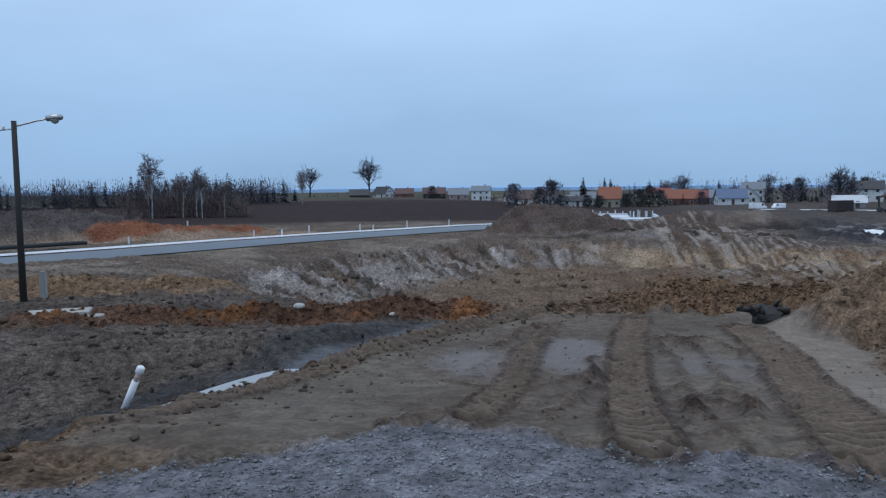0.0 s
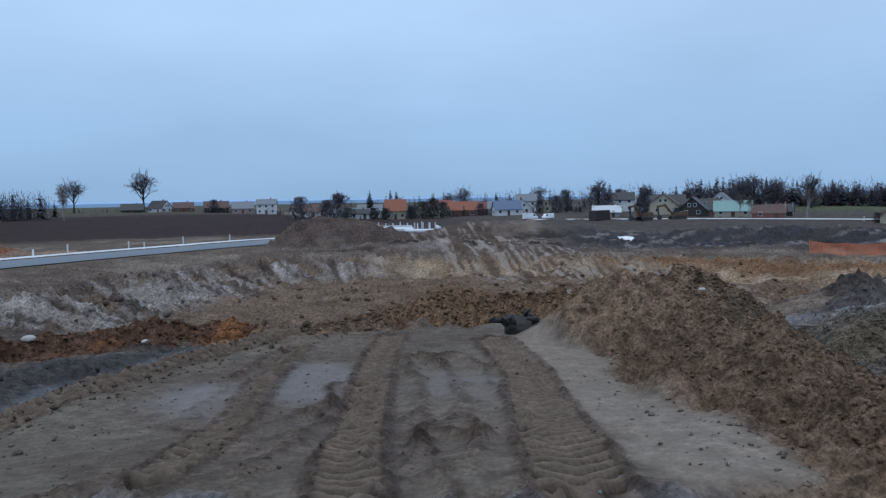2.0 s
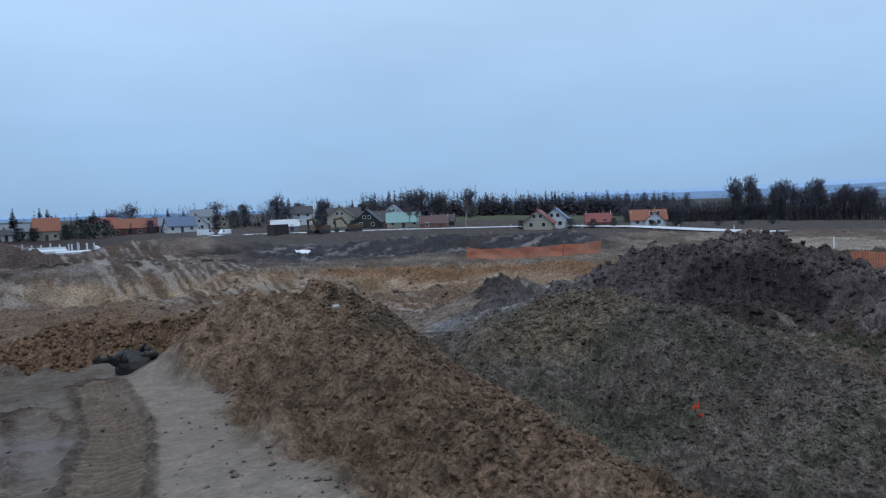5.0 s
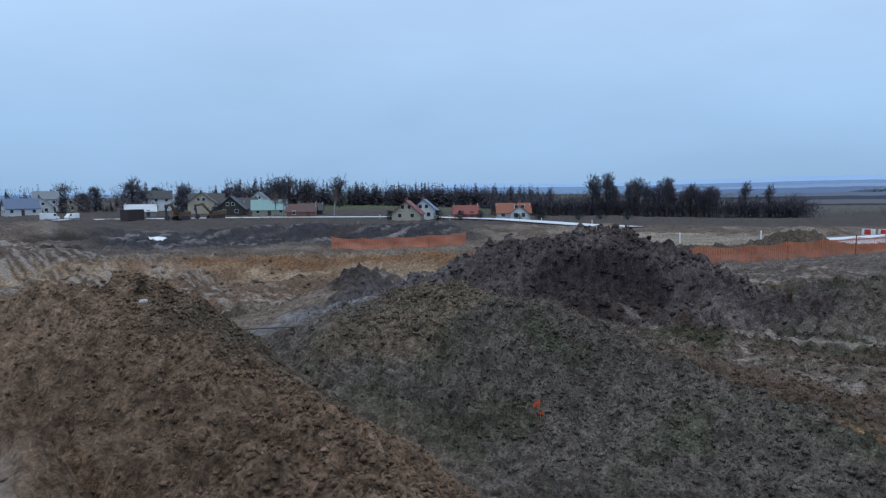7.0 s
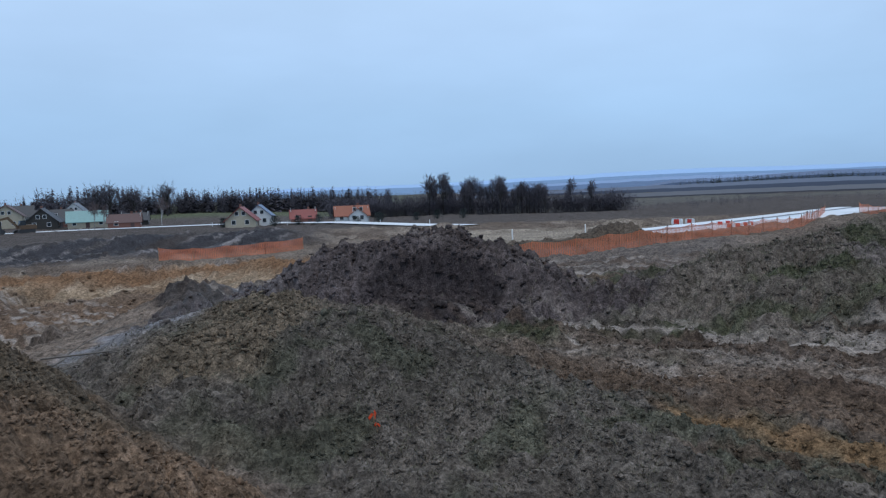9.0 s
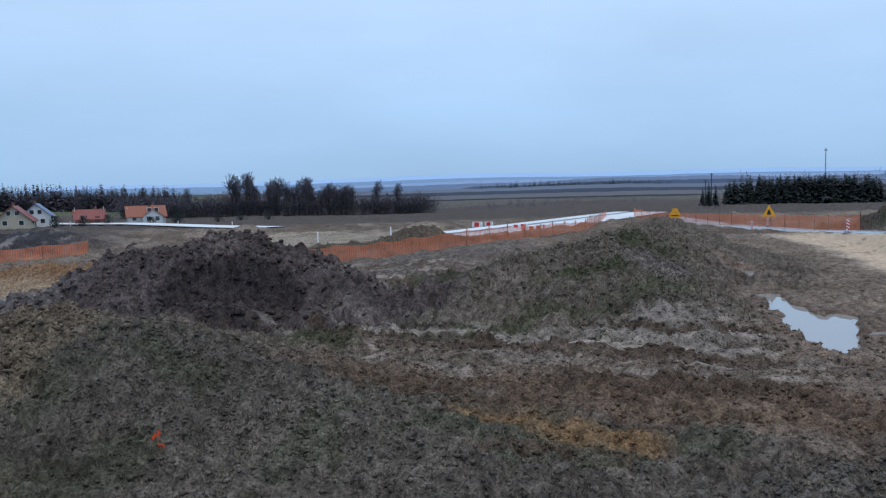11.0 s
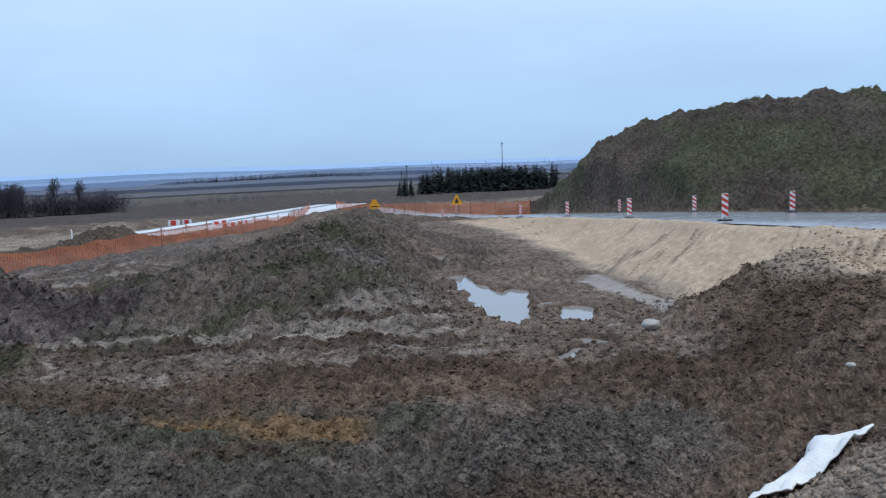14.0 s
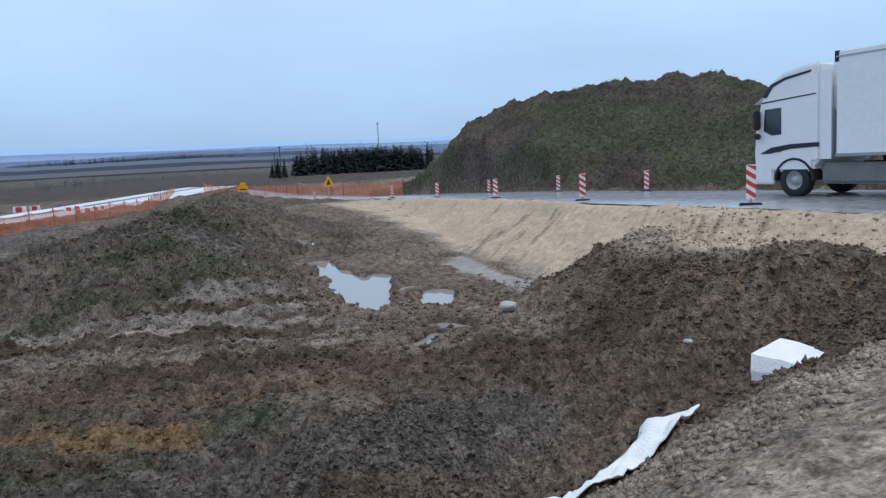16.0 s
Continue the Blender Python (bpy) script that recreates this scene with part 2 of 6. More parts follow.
HEAP = [(8.7, 12.9, -0.3), (8.05, 11.6, 0.52), (7.5, 9.4, 0.06), (6.7, 6.8, -0.12), (5.8, 4.6, -0.06), (4.9, 3.0, 0.0)]
BERM = [(-4.4, 2.6, -0.22), (-3.3, 5.0, -0.26), (-2.35, 8.0, -0.44), (-0.8, 11.2, -0.54), (1.7, 14.3, -0.56), (3.4, 15.4, -0.66)]
LUMPS = [(2.2, 16.4, -0.95), (4.2, 17.2, -0.88), (6.4, 18.2, -0.72), (8.4, 16.8, -0.62), (9.0, 14.4, -0.4)]
CLAY = [(-10.0, 21.2, -1.9), (-6.0, 23.6, -2.0), (-3.0, 25.2, -2.15), (0.2, 26.0, -2.1), (2.2, 23.6, -2.2)]
MOSS = [(17.4, 14.0, -0.85), (16.2, 12.2, -0.66), (15.2, 10.2, -0.68), (15.1, 8.2, -0.95), (14.6, 6.2, -1.5), (12.4, 3.6, -1.75), (10.0, 1.0, -1.7)]
DARK = [(23.4, 19.2, -1.5), (24.6, 16.6, -0.4), (25.3, 14.6, 0.1), (25.5, 12.6, 0.35), (25.3, 10.8, 0.0), (25.0, 9.6, -0.7)]
MOUND = [(25.5, 7.4, -1.5), (28.0, 3.6, -0.6), (30.0, 1.4, -0.25), (33.0, 0.2, -0.3), (38.0, -1.2, -0.55), (43.5, -1.8, -0.25), (49.0, -0.6, -1.3)]
SPUR = [(29.0, 1.8, -0.45), (26.0, 1.2, -0.8), (23.4, -0.4, -1.15), (22.0, -1.6, -1.45)]
BANKS = [(18.6, -9.9, -0.55), (17.7, -9.5, -0.15), (16.0, -9.2, -0.55), (14.6, -9.2, -0.35), (13.5, -9.2, 0.0), (12.2, -9.6, -0.35), (10.0, -9.6, -0.3)]
TRENCH = [(9.4, -1.0, -1.7), (9.1, -2.4, -1.45), (9.05, -3.9, -1.02), (9.6, -5.6, -0.98), (10.4, -7.0, -0.85), (10.6, -8.6, -0.5)]
TUFTS = [(8.6, 1.2, -1.6), (9.8, 0.2, -1.42), (11.0, -0.9, -1.32), (11.9, -1.9, -1.4), (12.5, -2.7, -1.65)]
FARHEAP = [(60.5, 18.6, -2.5), (63.0, 17.0, -1.45), (64.6, 16.0, -1.4), (66.0, 14.2, -2.2)]
PUDDLES = (((34.2, -4.2), (35.8, -4.2), 0.42), ((29.2, -3.85), (26.5, -3.9), 0.30), ((26.5, -3.95), (24.8, -4.05), 0.34), ((24.9, -3.9), (21.2, -3.5), 0.40),
           ((25.4, -4.95), (21.5, -4.0), 0.22), ((22.9, -5.2), (22.0, -4.3), 0.16), ((21.9, -5.7), (20.3, -5.1), 0.28), ((18.5, -4.45), (18.1, -4.75), 0.17), ((17.2, -3.55), (17.7, -4.15), 0.11))
POND = -1.98


def far_level(x, y):
    r = np.log(np.clip(np.hypot(x - HUB[0], y - HUB[1]), 20, 4500))
    b = np.degrees(np.arctan2(x - HUB[0], y - HUB[1]))
    b = np.where(b < -120, b + 360, b)
    t = np.array(LEVELS)
    cols = [np.interp(r, np.log(REACH), row) for row in t]
    out = cols[0]
    for i in range(len(BEARINGS) - 1):
        out = np.where(b > BEARINGS[i], cols[i] + (cols[i + 1] - cols[i]) * step(BEARINGS[i], BEARINGS[i + 1], b), out)
    return out


def ridge(z, x, y, line, slope, soft):
    d, top = along(x, y, line)
    return np.maximum(z, top - slope * (np.sqrt(d * d + soft * soft) - soft))


def shape(x, y):
    """The broad forms of the ground, without its roughness."""
    r = np.hypot(x - HUB[0], y - HUB[1])
    z = far_level(x, y)
    # the low ground west of the bay and the mud flat east of it
    west = [(-70, -40), (-70, 10), (-30, 44), (-14, 40), (-6, 33), (2, 25), (3, 17), (-1, 12), (-4, 5), (-5, -40)]
    wz = -1.45 - 0.035 * np.clip(r - 14, 0, 40) - 0.6 * step(-12, -4, x) * step(17, 23, y)
    z = z + (wz - z) * step(-3, 2, inside(x, y, west))
    east = [(3, 15), (2, 25), (14, 26), (28, 31), (42, 28), (60, 16), (62, -9), (19, -11), (10, -10), (6, -4), (6, 4)]
    ez = -1.86 - 0.02 * np.clip(x - 34, 0, 60) - 0.05 * np.clip(y - 8, 0, 18)
    z = z + (ez - z) * step(-4, 3, inside(x, y, east))
    # the pit
    d = inside(x, y, PIT)
    wall = np.where(y - 0.9 * x > 8, 9.0, 12.0) + 2.2 * vnoise(x * 0.11, y * 0.11, 3)
    z = z + (-6.1 - z) * step(-0.5, 1, d / wall) * (d > -5)
    run = np.degrees(np.arctan2(x - 18, y - 45)) * 0.9 + 0.25 * d
    z = z + step(0, 3, d) * step(16, 9, d) * (0.75 * fbm(run * 0.16, d * 0.06, 4, 141) - 0.35 * np.abs(vnoise(run * 0.55, d * 0.10, 143)))
    rise = step(86, 92, r) * step(135, 120, r) * step(4, 9, np.degrees(np.arctan2(x - HUB[0], y - HUB[1])))
    z = z + rise * 0.55 * billow(x * 0.13, y * 0.13, 3, 145)
    # the pad on which the camera stands, and the ramp down into the bay
    pad = [(-5, -40), (-4.2, 5.2), (-1.2, 5.4), (0, 5.8), (1.4, 5.2), (3.8, 4.6), (5.0, 3.6), (5.2, 0), (6.2, -2.8), (7.6, -5.2), (8.6, -8), (8, -11), (8, -40)]
    z = z + (0 - z) * step(-4.2, 0.0, inside(x, y, pad))
    bz = -0.02 - 0.46 * step(4.8, 9.0, y) - 0.12 * step(9, 13, y)
    z = z + (bz - z) * step(-1.6, 0.0, inside(x, y, BAY))
    # the bank west of the berm falls away to the ditch
    side = inside(x, y, [(-4.4, 2.6), (-3.3, 5.0), (-2.35, 8.0), (-0.8, 11.2), (1.7, 14.3), (-4, 20), (-20, 14), (-20, 2.6)])
    z = np.where(side > 0, np.minimum(z, np.maximum(along(x, y, BERM)[1] - 0.55 * side, -2.1)), z)
    # the ditch beside the berm
    dd, dz = along(x, y, [(-7.5, 7.5, -1.5), (-5.2, 10.2, -2.05), (-3.9, 13.0, -2.1), (-2.6, 16.0, -2.0), (-0.5, 19.0, -2.0)])
    z = np.where(dd < 2.2, np.minimum(z, dz + 0.6 * (dd / 2.2) ** 2 * 1.2 + 0.0), z)
    z = ridge(z, x, y, BERM, 0.5, 0.25)
    z = ridge(z, x, y, LUMPS, 0.42, 0.7)
    z = ridge(z, x, y, CLAY, 0.75, 0.5)
    steep = np.where(x > np.interp(y, [q[1] for q in HEAP[::-1]], [q[0] for q in HEAP[::-1]]), 0.74, 0.5)
    z = ridge(z, x, y, HEAP, steep, 0.45)
    z = ridge(z, x, y, MOSS, 0.36, 1.5)
    z = ridge(z, x, y, DARK, 0.66, 1.1)
    cut = along(x, y, [(22.7, 13.0, 0), (22.9, 12.0, 0), (22.9, 10.9, 0)])[0] + 0.3 * vnoise(x * 1.1, y * 1.1, 61)
    z = z + (np.minimum(z, -1.6) - z) * step(1.0, 0.75, cut)
    z = ridge(z, x, y, [(26.5, 24.6, -1.8), (24.6, 23.6, -1.65), (23.4, 22.2, -2.1)], 0.5, 0.6)
    z = ridge(z, x, y, MOUND, np.where(y < 0, 0.52, 0.40), 1.5)
    z = ridge(z, x, y, SPUR, 0.37, 1.2)
    z = ridge(z, x, y, BANKS, 0.55, 0.5)
    z = ridge(z, x, y, TRENCH, 0.55, 0.35)
    z = ridge(z, x, y, TUFTS, 0.4, 0.5)
    z = ridge(z, x, y, FARHEAP, 0.42, 0.6)
    # heaps beyond the pit
    z = ridge(z, x, y, [(7, 104, -3.2), (11, 106, -0.9), (14, 106, -0.35), (19, 105, -0.8), (25, 102, -2.6)], 0.45, 1.5)
    z = ridge(z, x, y, [(30, 112, -3.4), (42, 119, -1.9), (52, 118, -2.0), (60, 114, -3.4)], 0.3, 2)
    z = ridge(z, x, y, [(66, 92, -3.0), (74, 82, -2.6), (80, 72, -2.8), (78, 64, -2.2), (76, 58, -3.2)], 0.3, 2)
    z = ridge(z, x, y, [(-60, 92, -0.8), (-51, 98, -0.3), (-44, 97, -1.0), (-36, 96, -2.4), (-26, 104, -3.0)], 0.4, 1.5)
    # the hill and the road on its embankment
    hz = ridge(z, x, y, HILL, 0.5, 1.6)
    z = hz + step(0.5, 3, hz - z) * (0.55 * fbm(x * 0.13, y * 0.13, 3, 181) - 0.4 * np.abs(vnoise(x * 0.3 - 0.1 * y, y * 0.12, 183)))
    d, top = along(x, y, ROAD)
    z = np.maximum(z, top - 0.52 * np.clip(d - HALF - 0.5, 0, 30))
    flat = step(HALF + 1.3, HALF + 0.5, d)
    z = z + (top - z) * flat
    # hollows that hold water
    for p, q, w in PUDDLES:
        d = along(x, y, [(*p, 0), (*q, 0)])[0] + min(1, 1.6 * w) * (0.26 * vnoise(x * 1.6, y * 1.6, 9) + 0.22 * vnoise(x * 4.1, y * 4.1, 5))
        k = step(w * 1.8, w * 0.95, d)
        z = z + (POND - 0.22 - z) * k
    return z


def lane(x, y, line, half):
    d, s = along(x, y, line)
    return step(half, half * 0.8, d), d, s


TREADS = (
    [(1.38, 4.9, 0.0), (1.62, 6.2, 1.3), (2.15, 8.5, 3.6), (3.0, 11.7, 6.9), (3.6, 13.4, 8.7)],
    [(2.75, 4.5, 0.0), (3.3, 6.2, 1.8), (3.75, 7.4, 3.1), (4.45, 9.4, 5.2), (5.05, 12.2, 8.1)],
    [(-2.9, 6.2, 0.0), (-2.1, 8.6, 2.5), (-0.55, 11.6, 5.9), (1.9, 14.6, 9.8)],
    [(0.2, 6.0, 0.0), (0.69, 7.92, 2.0), (1.2, 10.4, 4.5), (1.9, 12.8, 7.0)])
TREADHALF = (0.21, 0.27, 0.30, 0.16)
RUTS = (
    [(0.0, 5.6, 0), (0.45, 6.2, 0), (1.1, 7.2, 0)], [(-0.3, 5.7, 0), (0.9, 7.3, 0), (2.05, 8.9, 0)], [(3.45, 11.2, 0), (3.3, 9.6, 0), (3.1, 8.6, 0), (2.65, 7.7, 0)],
    [(0.95, 5.2, 0), (1.3, 6.5, 0), (1.75, 7.7, 0), (2.2, 9.6, 0)], [(1.75, 6.0, 0), (1.9, 5.6, 0), (2.3, 5.9, 0), (2.5, 6.5, 0), (2.2, 6.9, 0)], [(3.6, 9.0, 0), (3.25, 7.2, 0), (2.6, 5.3, 0)],
    [(3.95, 11.0, 0), (3.75, 9.6, 0), (3.5, 8.6, 0)], [(1.8, 4.9, 0), (2.0, 6.4, 0), (2.35, 7.6, 0), (2.9, 9.8, 0)], [(0.5, 8.4, 0), (1.0, 10.6, 0), (1.7, 12.6, 0)])


PAD = [(-60, -60), (-60, -6), (-4.0, 3.2), (-2.9, 4.3), (-1.2, 5.1), (-0.2, 5.55), (1.2, 4.95), (3.6, 4.3), (4.6, 3.0), (4.8, 0), (4.6, -3), (3, -9), (2, -60)]


def relief(x, y):
    """Height of the ground, and the colour and wetness of its soils."""
    z = shape(x, y)
    r = np.hypot(x - HUB[0], y - HUB[1])
    wob = 0.5 * fbm(x * 0.7, y * 0.7, 3, 11)
    wob2 = fbm(x * 0.16, y * 0.16, 3, 21)
    rough = np.full(np.shape(x), 0.06)
    grain = np.full(np.shape(x), 0.9)
    col = np.zeros((*np.shape(x), 3))
    wet = np.full(np.shape(x), 0.0)

    def lay(mask, colour, amp=None, wetness=None, speck=None):
        nonlocal rough, wet, col, grain
        if speck is not None:
            grain = grain + (speck - grain) * mask
        col = col + (np.array(colour) - col) * mask[..., None]
        if amp is not None:
            rough = rough + (amp - rough) * mask
        if wetness is not None:
            wet = wet + (wetness - wet) * mask

    one = np.ones(np.shape(x))
    # fields far off
    lay(one, (0.115, 0.100, 0.085), 0.10)
    b = np.degrees(np.arctan2(x - HUB[0], y - HUB[1]))
    fields = step(-0.2, 0.25, vnoise(x * 0.006 + 0.3, y * 0.009, 31) + 0.2 * wob2)
    lay(step(210, 250, r) * fields, (0.145, 0.140, 0.115))
    lay(step(250, 300, r) * step(36, 42, b) * step(64, 58, b), (0.125, 0.140, 0.080))
    lay(step(128, 140, r) * step(330, 300, r) * step(22, 10, b), (0.056, 0.040, 0.036), 0.05, None, 0.6)
    lay(step(330, 350, r) * step(20, 10, b), (0.110, 0.108, 0.070))
    # worked ground of the site
    site = step(150, 120, r)
    lay(site, (0.182, 0.145, 0.108), 0.10)
    lay(site * step(0.0, 0.6, wob2), (0.27, 0.226, 0.172), 0.08)
    lay(site * step(84, 92, r + 4 * wob) * step(22, 28, b) * step(56, 50, b), (0.050, 0.048, 0.050), 0.2, 0.2)
    lay(site * step(86, 92, r) * step(0, 6, b) * step(56, 50, b) * step(0.25, 0.55, vnoise(x * 0.25 - 0.2 * y, y * 0.9, 33)), (0.24, 0.22, 0.20), 0.2)
    lay(site * step(86, 92, r) * step(0, 6, b) * step(56, 50, b) * step(0.2, 0.6, vnoise(x * 0.12, y * 0.3, 35)), (0.055, 0.046, 0.04), 0.25)
    lay(site * step(95, 100, r) * step(0, 5, b) * step(24, 18, b), (0.13, 0.10, 0.08), 0.2)
    lay(step(60, 66, r) * step(105, 95, r) * step(62, 65, b) * step(80, 76, b), (0.36, 0.31, 0.23), 0.05)
    lay(step(9, 6, along(x, y, [(-64, 90, 0), (-51, 98, 0), (-40, 98, 0)])[0] + 2 * wob), (0.115, 0.102, 0.092), 0.35)
    d = along(x, y, [(-46, 84, 0), (-36, 93, 0), (-27, 101, 0), (-20, 106, 0)])[0]
    lay(step(4.5, 2.5, d + 2 * wob), (0.34, 0.25, 0.17), 0.12)
    lay(step(3.2, 1.8, along(x, y, [(-41, 92, 0), (-33, 98, 0), (-26, 104, 0)])[0] + 1.5 * wob), (0.27, 0.115, 0.062), 0.15)
    # pit walls and floor
    d = inside(x, y, PIT)
    streak = fbm(np.degrees(np.arctan2(x - 8, y - 20)) * 0.35, r * 0.03, 4, 41)
    pale = (0.345, 0.315, 0.27)
    lay(step(-1.5, 1.0, d), (0.195, 0.158, 0.12), 0.32)
    lay(step(0.0, 2.5, d) * step(14, 10, d) * step(-0.9, 0.25, streak) * step(33, 45, y), pale, 0.3)
    lay(step(0.0, 2.0, d) * step(13, 9, d) * step(0.1, 0.6, fbm(x * 0.35 + 0.2 * y, y * 0.2, 4, 43)) * step(33, 45, y), (0.20, 0.15, 0.105), 0.3)
    run = np.degrees(np.arctan2(x - 18, y - 45)) * 0.9 + 0.25 * d
    face = step(-1.0, 1.5, d) * step(16, 11, d) * step(36, 44, y)
    lay(face * step(0.0, 0.5, vnoise(run * 1.3, d * 0.16, 151)) * step(-0.3, 0.3, fbm(run * 0.2, d * 0.2, 3, 152)), (0.44, 0.415, 0.36), 0.3)
    lay(face * step(0.1, 0.5, vnoise(run * 1.6 + 7, d * 0.2, 153)) * 0.85, (0.095, 0.075, 0.058), 0.3)
    lay(step(0.5, 2.5, d) * step(13, 9, d) * step(12, 24, x) * step(38, 46, y), (0.41, 0.31, 0.195), 0.22)
    lay(face * step(14, 24, x) * step(0.0, 0.4, vnoise(run * 0.8 + 3, d * 0.1, 155)) * 0.7, (0.25, 0.165, 0.095), 0.25)
    lay(face * step(18, 26, x) * step(0.1, 0.5, vnoise(run * 0.5 + 13, d * 0.2, 157)) * 0.7, (0.50, 0.42, 0.29), 0.25)
    lay(step(0.0, 2.0, d) * step(7, 3, d) * step(34, 46, x), (0.27, 0.16, 0.085), 0.2)
    lay(step(8, 14, d + 3 * wob), (0.225, 0.165, 0.11), 0.12)
    lay(step(8, 12, d + 2 * wob) * step(10, 20, x) * step(52, 40, x) * step(-0.2, 0.3, wob2), (0.215, 0.145, 0.09), 0.2)
    # west flat, ditch
    west = step(-4, 0, -(x + 2.0 - 0.35 * (y - 8))) * step(45, 38, r) * step(5, 8, y)
    lay(west, (0.165, 0.138, 0.108), 0.06)
    lay(west * step(0.0, 0.5, wob), (0.13, 0.11, 0.09), 0.08)
    dd = along(x, y, [(-6.5, 8.4, 0), (-4.8, 11.0, 0), (-3.6, 13.6, 0), (-2.6, 16.0, 0), (-0.5, 19.0, 0)])[0]
    lay(step(2.6, 1.6, dd + 0.6 * wob), (0.075, 0.068, 0.060), 0.07, 0.35)
    lay(step(0.9, 0.5, dd + 0.3 * wob) * step(9, 11, y), (0.11, 0.11, 0.11), 0.015, 0.75)
    d = along(x, y, CLAY)[0]
    lay(step(2.6, 1.4, d + wob), (0.165, 0.095, 0.058), 0.16)
    lay(step(2.2, 1.0, d + wob) * step(0.1, 0.5, vnoise(x * 0.8, y * 0.8, 161)), (0.26, 0.125, 0.055), 0.16)
    d = along(x, y, [(-19, 34, 0), (-14, 31, 0), (-10, 34, 0)])[0]
    lay(step(5, 2, d + 2 * wob), (0.28, 0.19, 0.11), 0.15)
    # mud flat with wheel marks, patches of raw soil
    east = step(7, 9, x + 0.3 * (y - 5)) * step(60, 52, r) * step(-14, -11, y) * step(32, 26, y)
    lay(east, (0.25, 0.20, 0.148), 0.06)
    lay(east * step(24, 27, x) * step(4, 8, y), (0.19, 0.16, 0.128), 0.12, 0.15)
    d = along(x, y, [(26, 21, 0), (21, 20, 0), (17, 17, 0)])[0]
    lay(step(3.5, 2, d + 1.5 * wob), (0.25, 0.235, 0.22), 0.05, 0.5)
    band = step(1.6, 0.8, np.abs(x - 19.5 - 0.25 * (y - 2) + 0.8 * wob)) * step(-4.5, -2, y) * step(18, 10, y)
    lay(0.6 * band * step(-0.3, 0.3, vnoise(x * 2.6, y * 0.35, 51)), (0.34, 0.295, 0.235), 0.04, 0.3)
    # heaps and slopes
    moss, grass = (0.180, 0.159, 0.126), (0.140, 0.138, 0.096)
    d = along(x, y, MOSS)[0]
    m = step(5.2, 3.6, d + wob) * step(20, 15, x + 0.4 * y - 4)
    lay(m, moss, 0.125)
    lay(m * step(0.25, 0.8, fbm(x * 0.9, y * 0.9, 3, 61)), grass)
    d = along(x, y, [(17.4, 13.8, 0), (15.4, 12.2, 0), (13.8, 11.6, 0)])[0]
    lay(step(2.0, 1.0, d + 0.8 * wob), (0.21, 0.17, 0.115), 0.15)
    d = along(x, y, HEAP)[0]
    lay(step(3.2, 2.3, d + 0.7 * wob), (0.272, 0.190, 0.120), 0.13)
    lay(step(1.8, 0.8, np.hypot(x - 9.2, y - 9.6) * 0.8 + 0.8 * wob), (0.17, 0.135, 0.09), 0.11)
    d = along(x, y, LUMPS)[0]
    lay(step(3.2, 2.2, d + wob), (0.25, 0.162, 0.095), 0.15)
    d = np.minimum(along(x, y, MOUND)[0], along(x, y, SPUR)[0] + 2)
    m = step(7.0, 5.4, d + 1.2 * wob) * step(19.4, 20.6, x + 0.25 * y)
    lay(m, (0.185, 0.158, 0.122), 0.17)
    lay(m * step(-0.1, 0.7, fbm(x * 0.5, y * 0.5, 3, 71)) * step(-2.5, 0.5, y), (0.098, 0.104, 0.058))
    lay(step(1.8, 1.0, np.hypot(x - 29, y + 0.2) + wob), (0.19, 0.165, 0.14), 0.05)
    d = along(x, y, DARK)[0]
    lay(step(4.6, 3.4, d + wob), (0.128, 0.107, 0.097), 0.24)
    cut = along(x, y, [(22.7, 13.0, 0), (22.9, 12.0, 0), (22.9, 10.9, 0)])[0] + 0.3 * vnoise(x * 1.1, y * 1.1, 61)
    lay(step(1.25, 1.0, cut), (0.072, 0.060, 0.056), 0.14)
    lay(step(2.4, 1.4, np.hypot(x - 24.8, y - 23.2) + wob), (0.085, 0.072, 0.06), 0.2)
    d = np.minimum(along(x, y, BANKS)[0], along(x, y, [(16, -6, 0), (12, -5.4, 0), (10.8, -3.5, 0)])[0])
    lay(step(3.0, 2.0, d + 0.8 * wob), (0.245, 0.184, 0.128), 0.17)
    d = along(x, y, TUFTS)[0]
    lay(step(1.7, 1.0, d + 0.6 * wob), (0.20, 0.178, 0.142), 0.16)
    d = along(x, y, TRENCH)[0]
    lay(step(1.5, 0.9, d + 0.5 * wob), (0.215, 0.165, 0.118), 0.10)
    band = step(1.7, 0.9, np.abs(x - 16.6 - 0.12 * (y - 2) + 0.8 * wob)) * step(-12, -8, y) * step(9, 5, y)
    lay(band, (0.19, 0.136, 0.090), 0.10, 0.1)
    d = along(x, y, [(14.9, 3.2, 0), (14.2, 1.0, 0)])[0]
    lay(step(0.75, 0.2, d + 1.0 * wob) * 0.85, (0.32, 0.20, 0.098), 0.06)
    flat = step(12.5, 14, x + 0.1 * y) * np.maximum(step(24, 21.5, x) * step(-8, -4, y) * step(14, 9, y), step(24, 27, x) * step(46, 40, x) * step(5.5, 8.5, y + 0.05 * (x - 25)))
    flat = flat * (1 - step(4.6, 2.8, along(x, y, MOSS)[0] + wob) * step(3, 5, y))
    rows = vnoise(x * 2.9 - 0.4 * y + 1.3 * wob, y * 0.16, 171)
    lay(flat * step(0.1, 0.5, rows + 0.5 * vnoise(x * 1.7, y * 1.1, 193)) * step(15.4, 17.2, x + 1.5 * wob) * step(-0.7, -0.1, vnoise(x * 0.6, y * 0.35, 191)) * 0.9, (0.36, 0.312, 0.248), 0.05, 0.35, 0.7)
    lay(flat * step(-0.1, -0.5, rows) * 0.8, (0.135, 0.096, 0.066), 0.14)
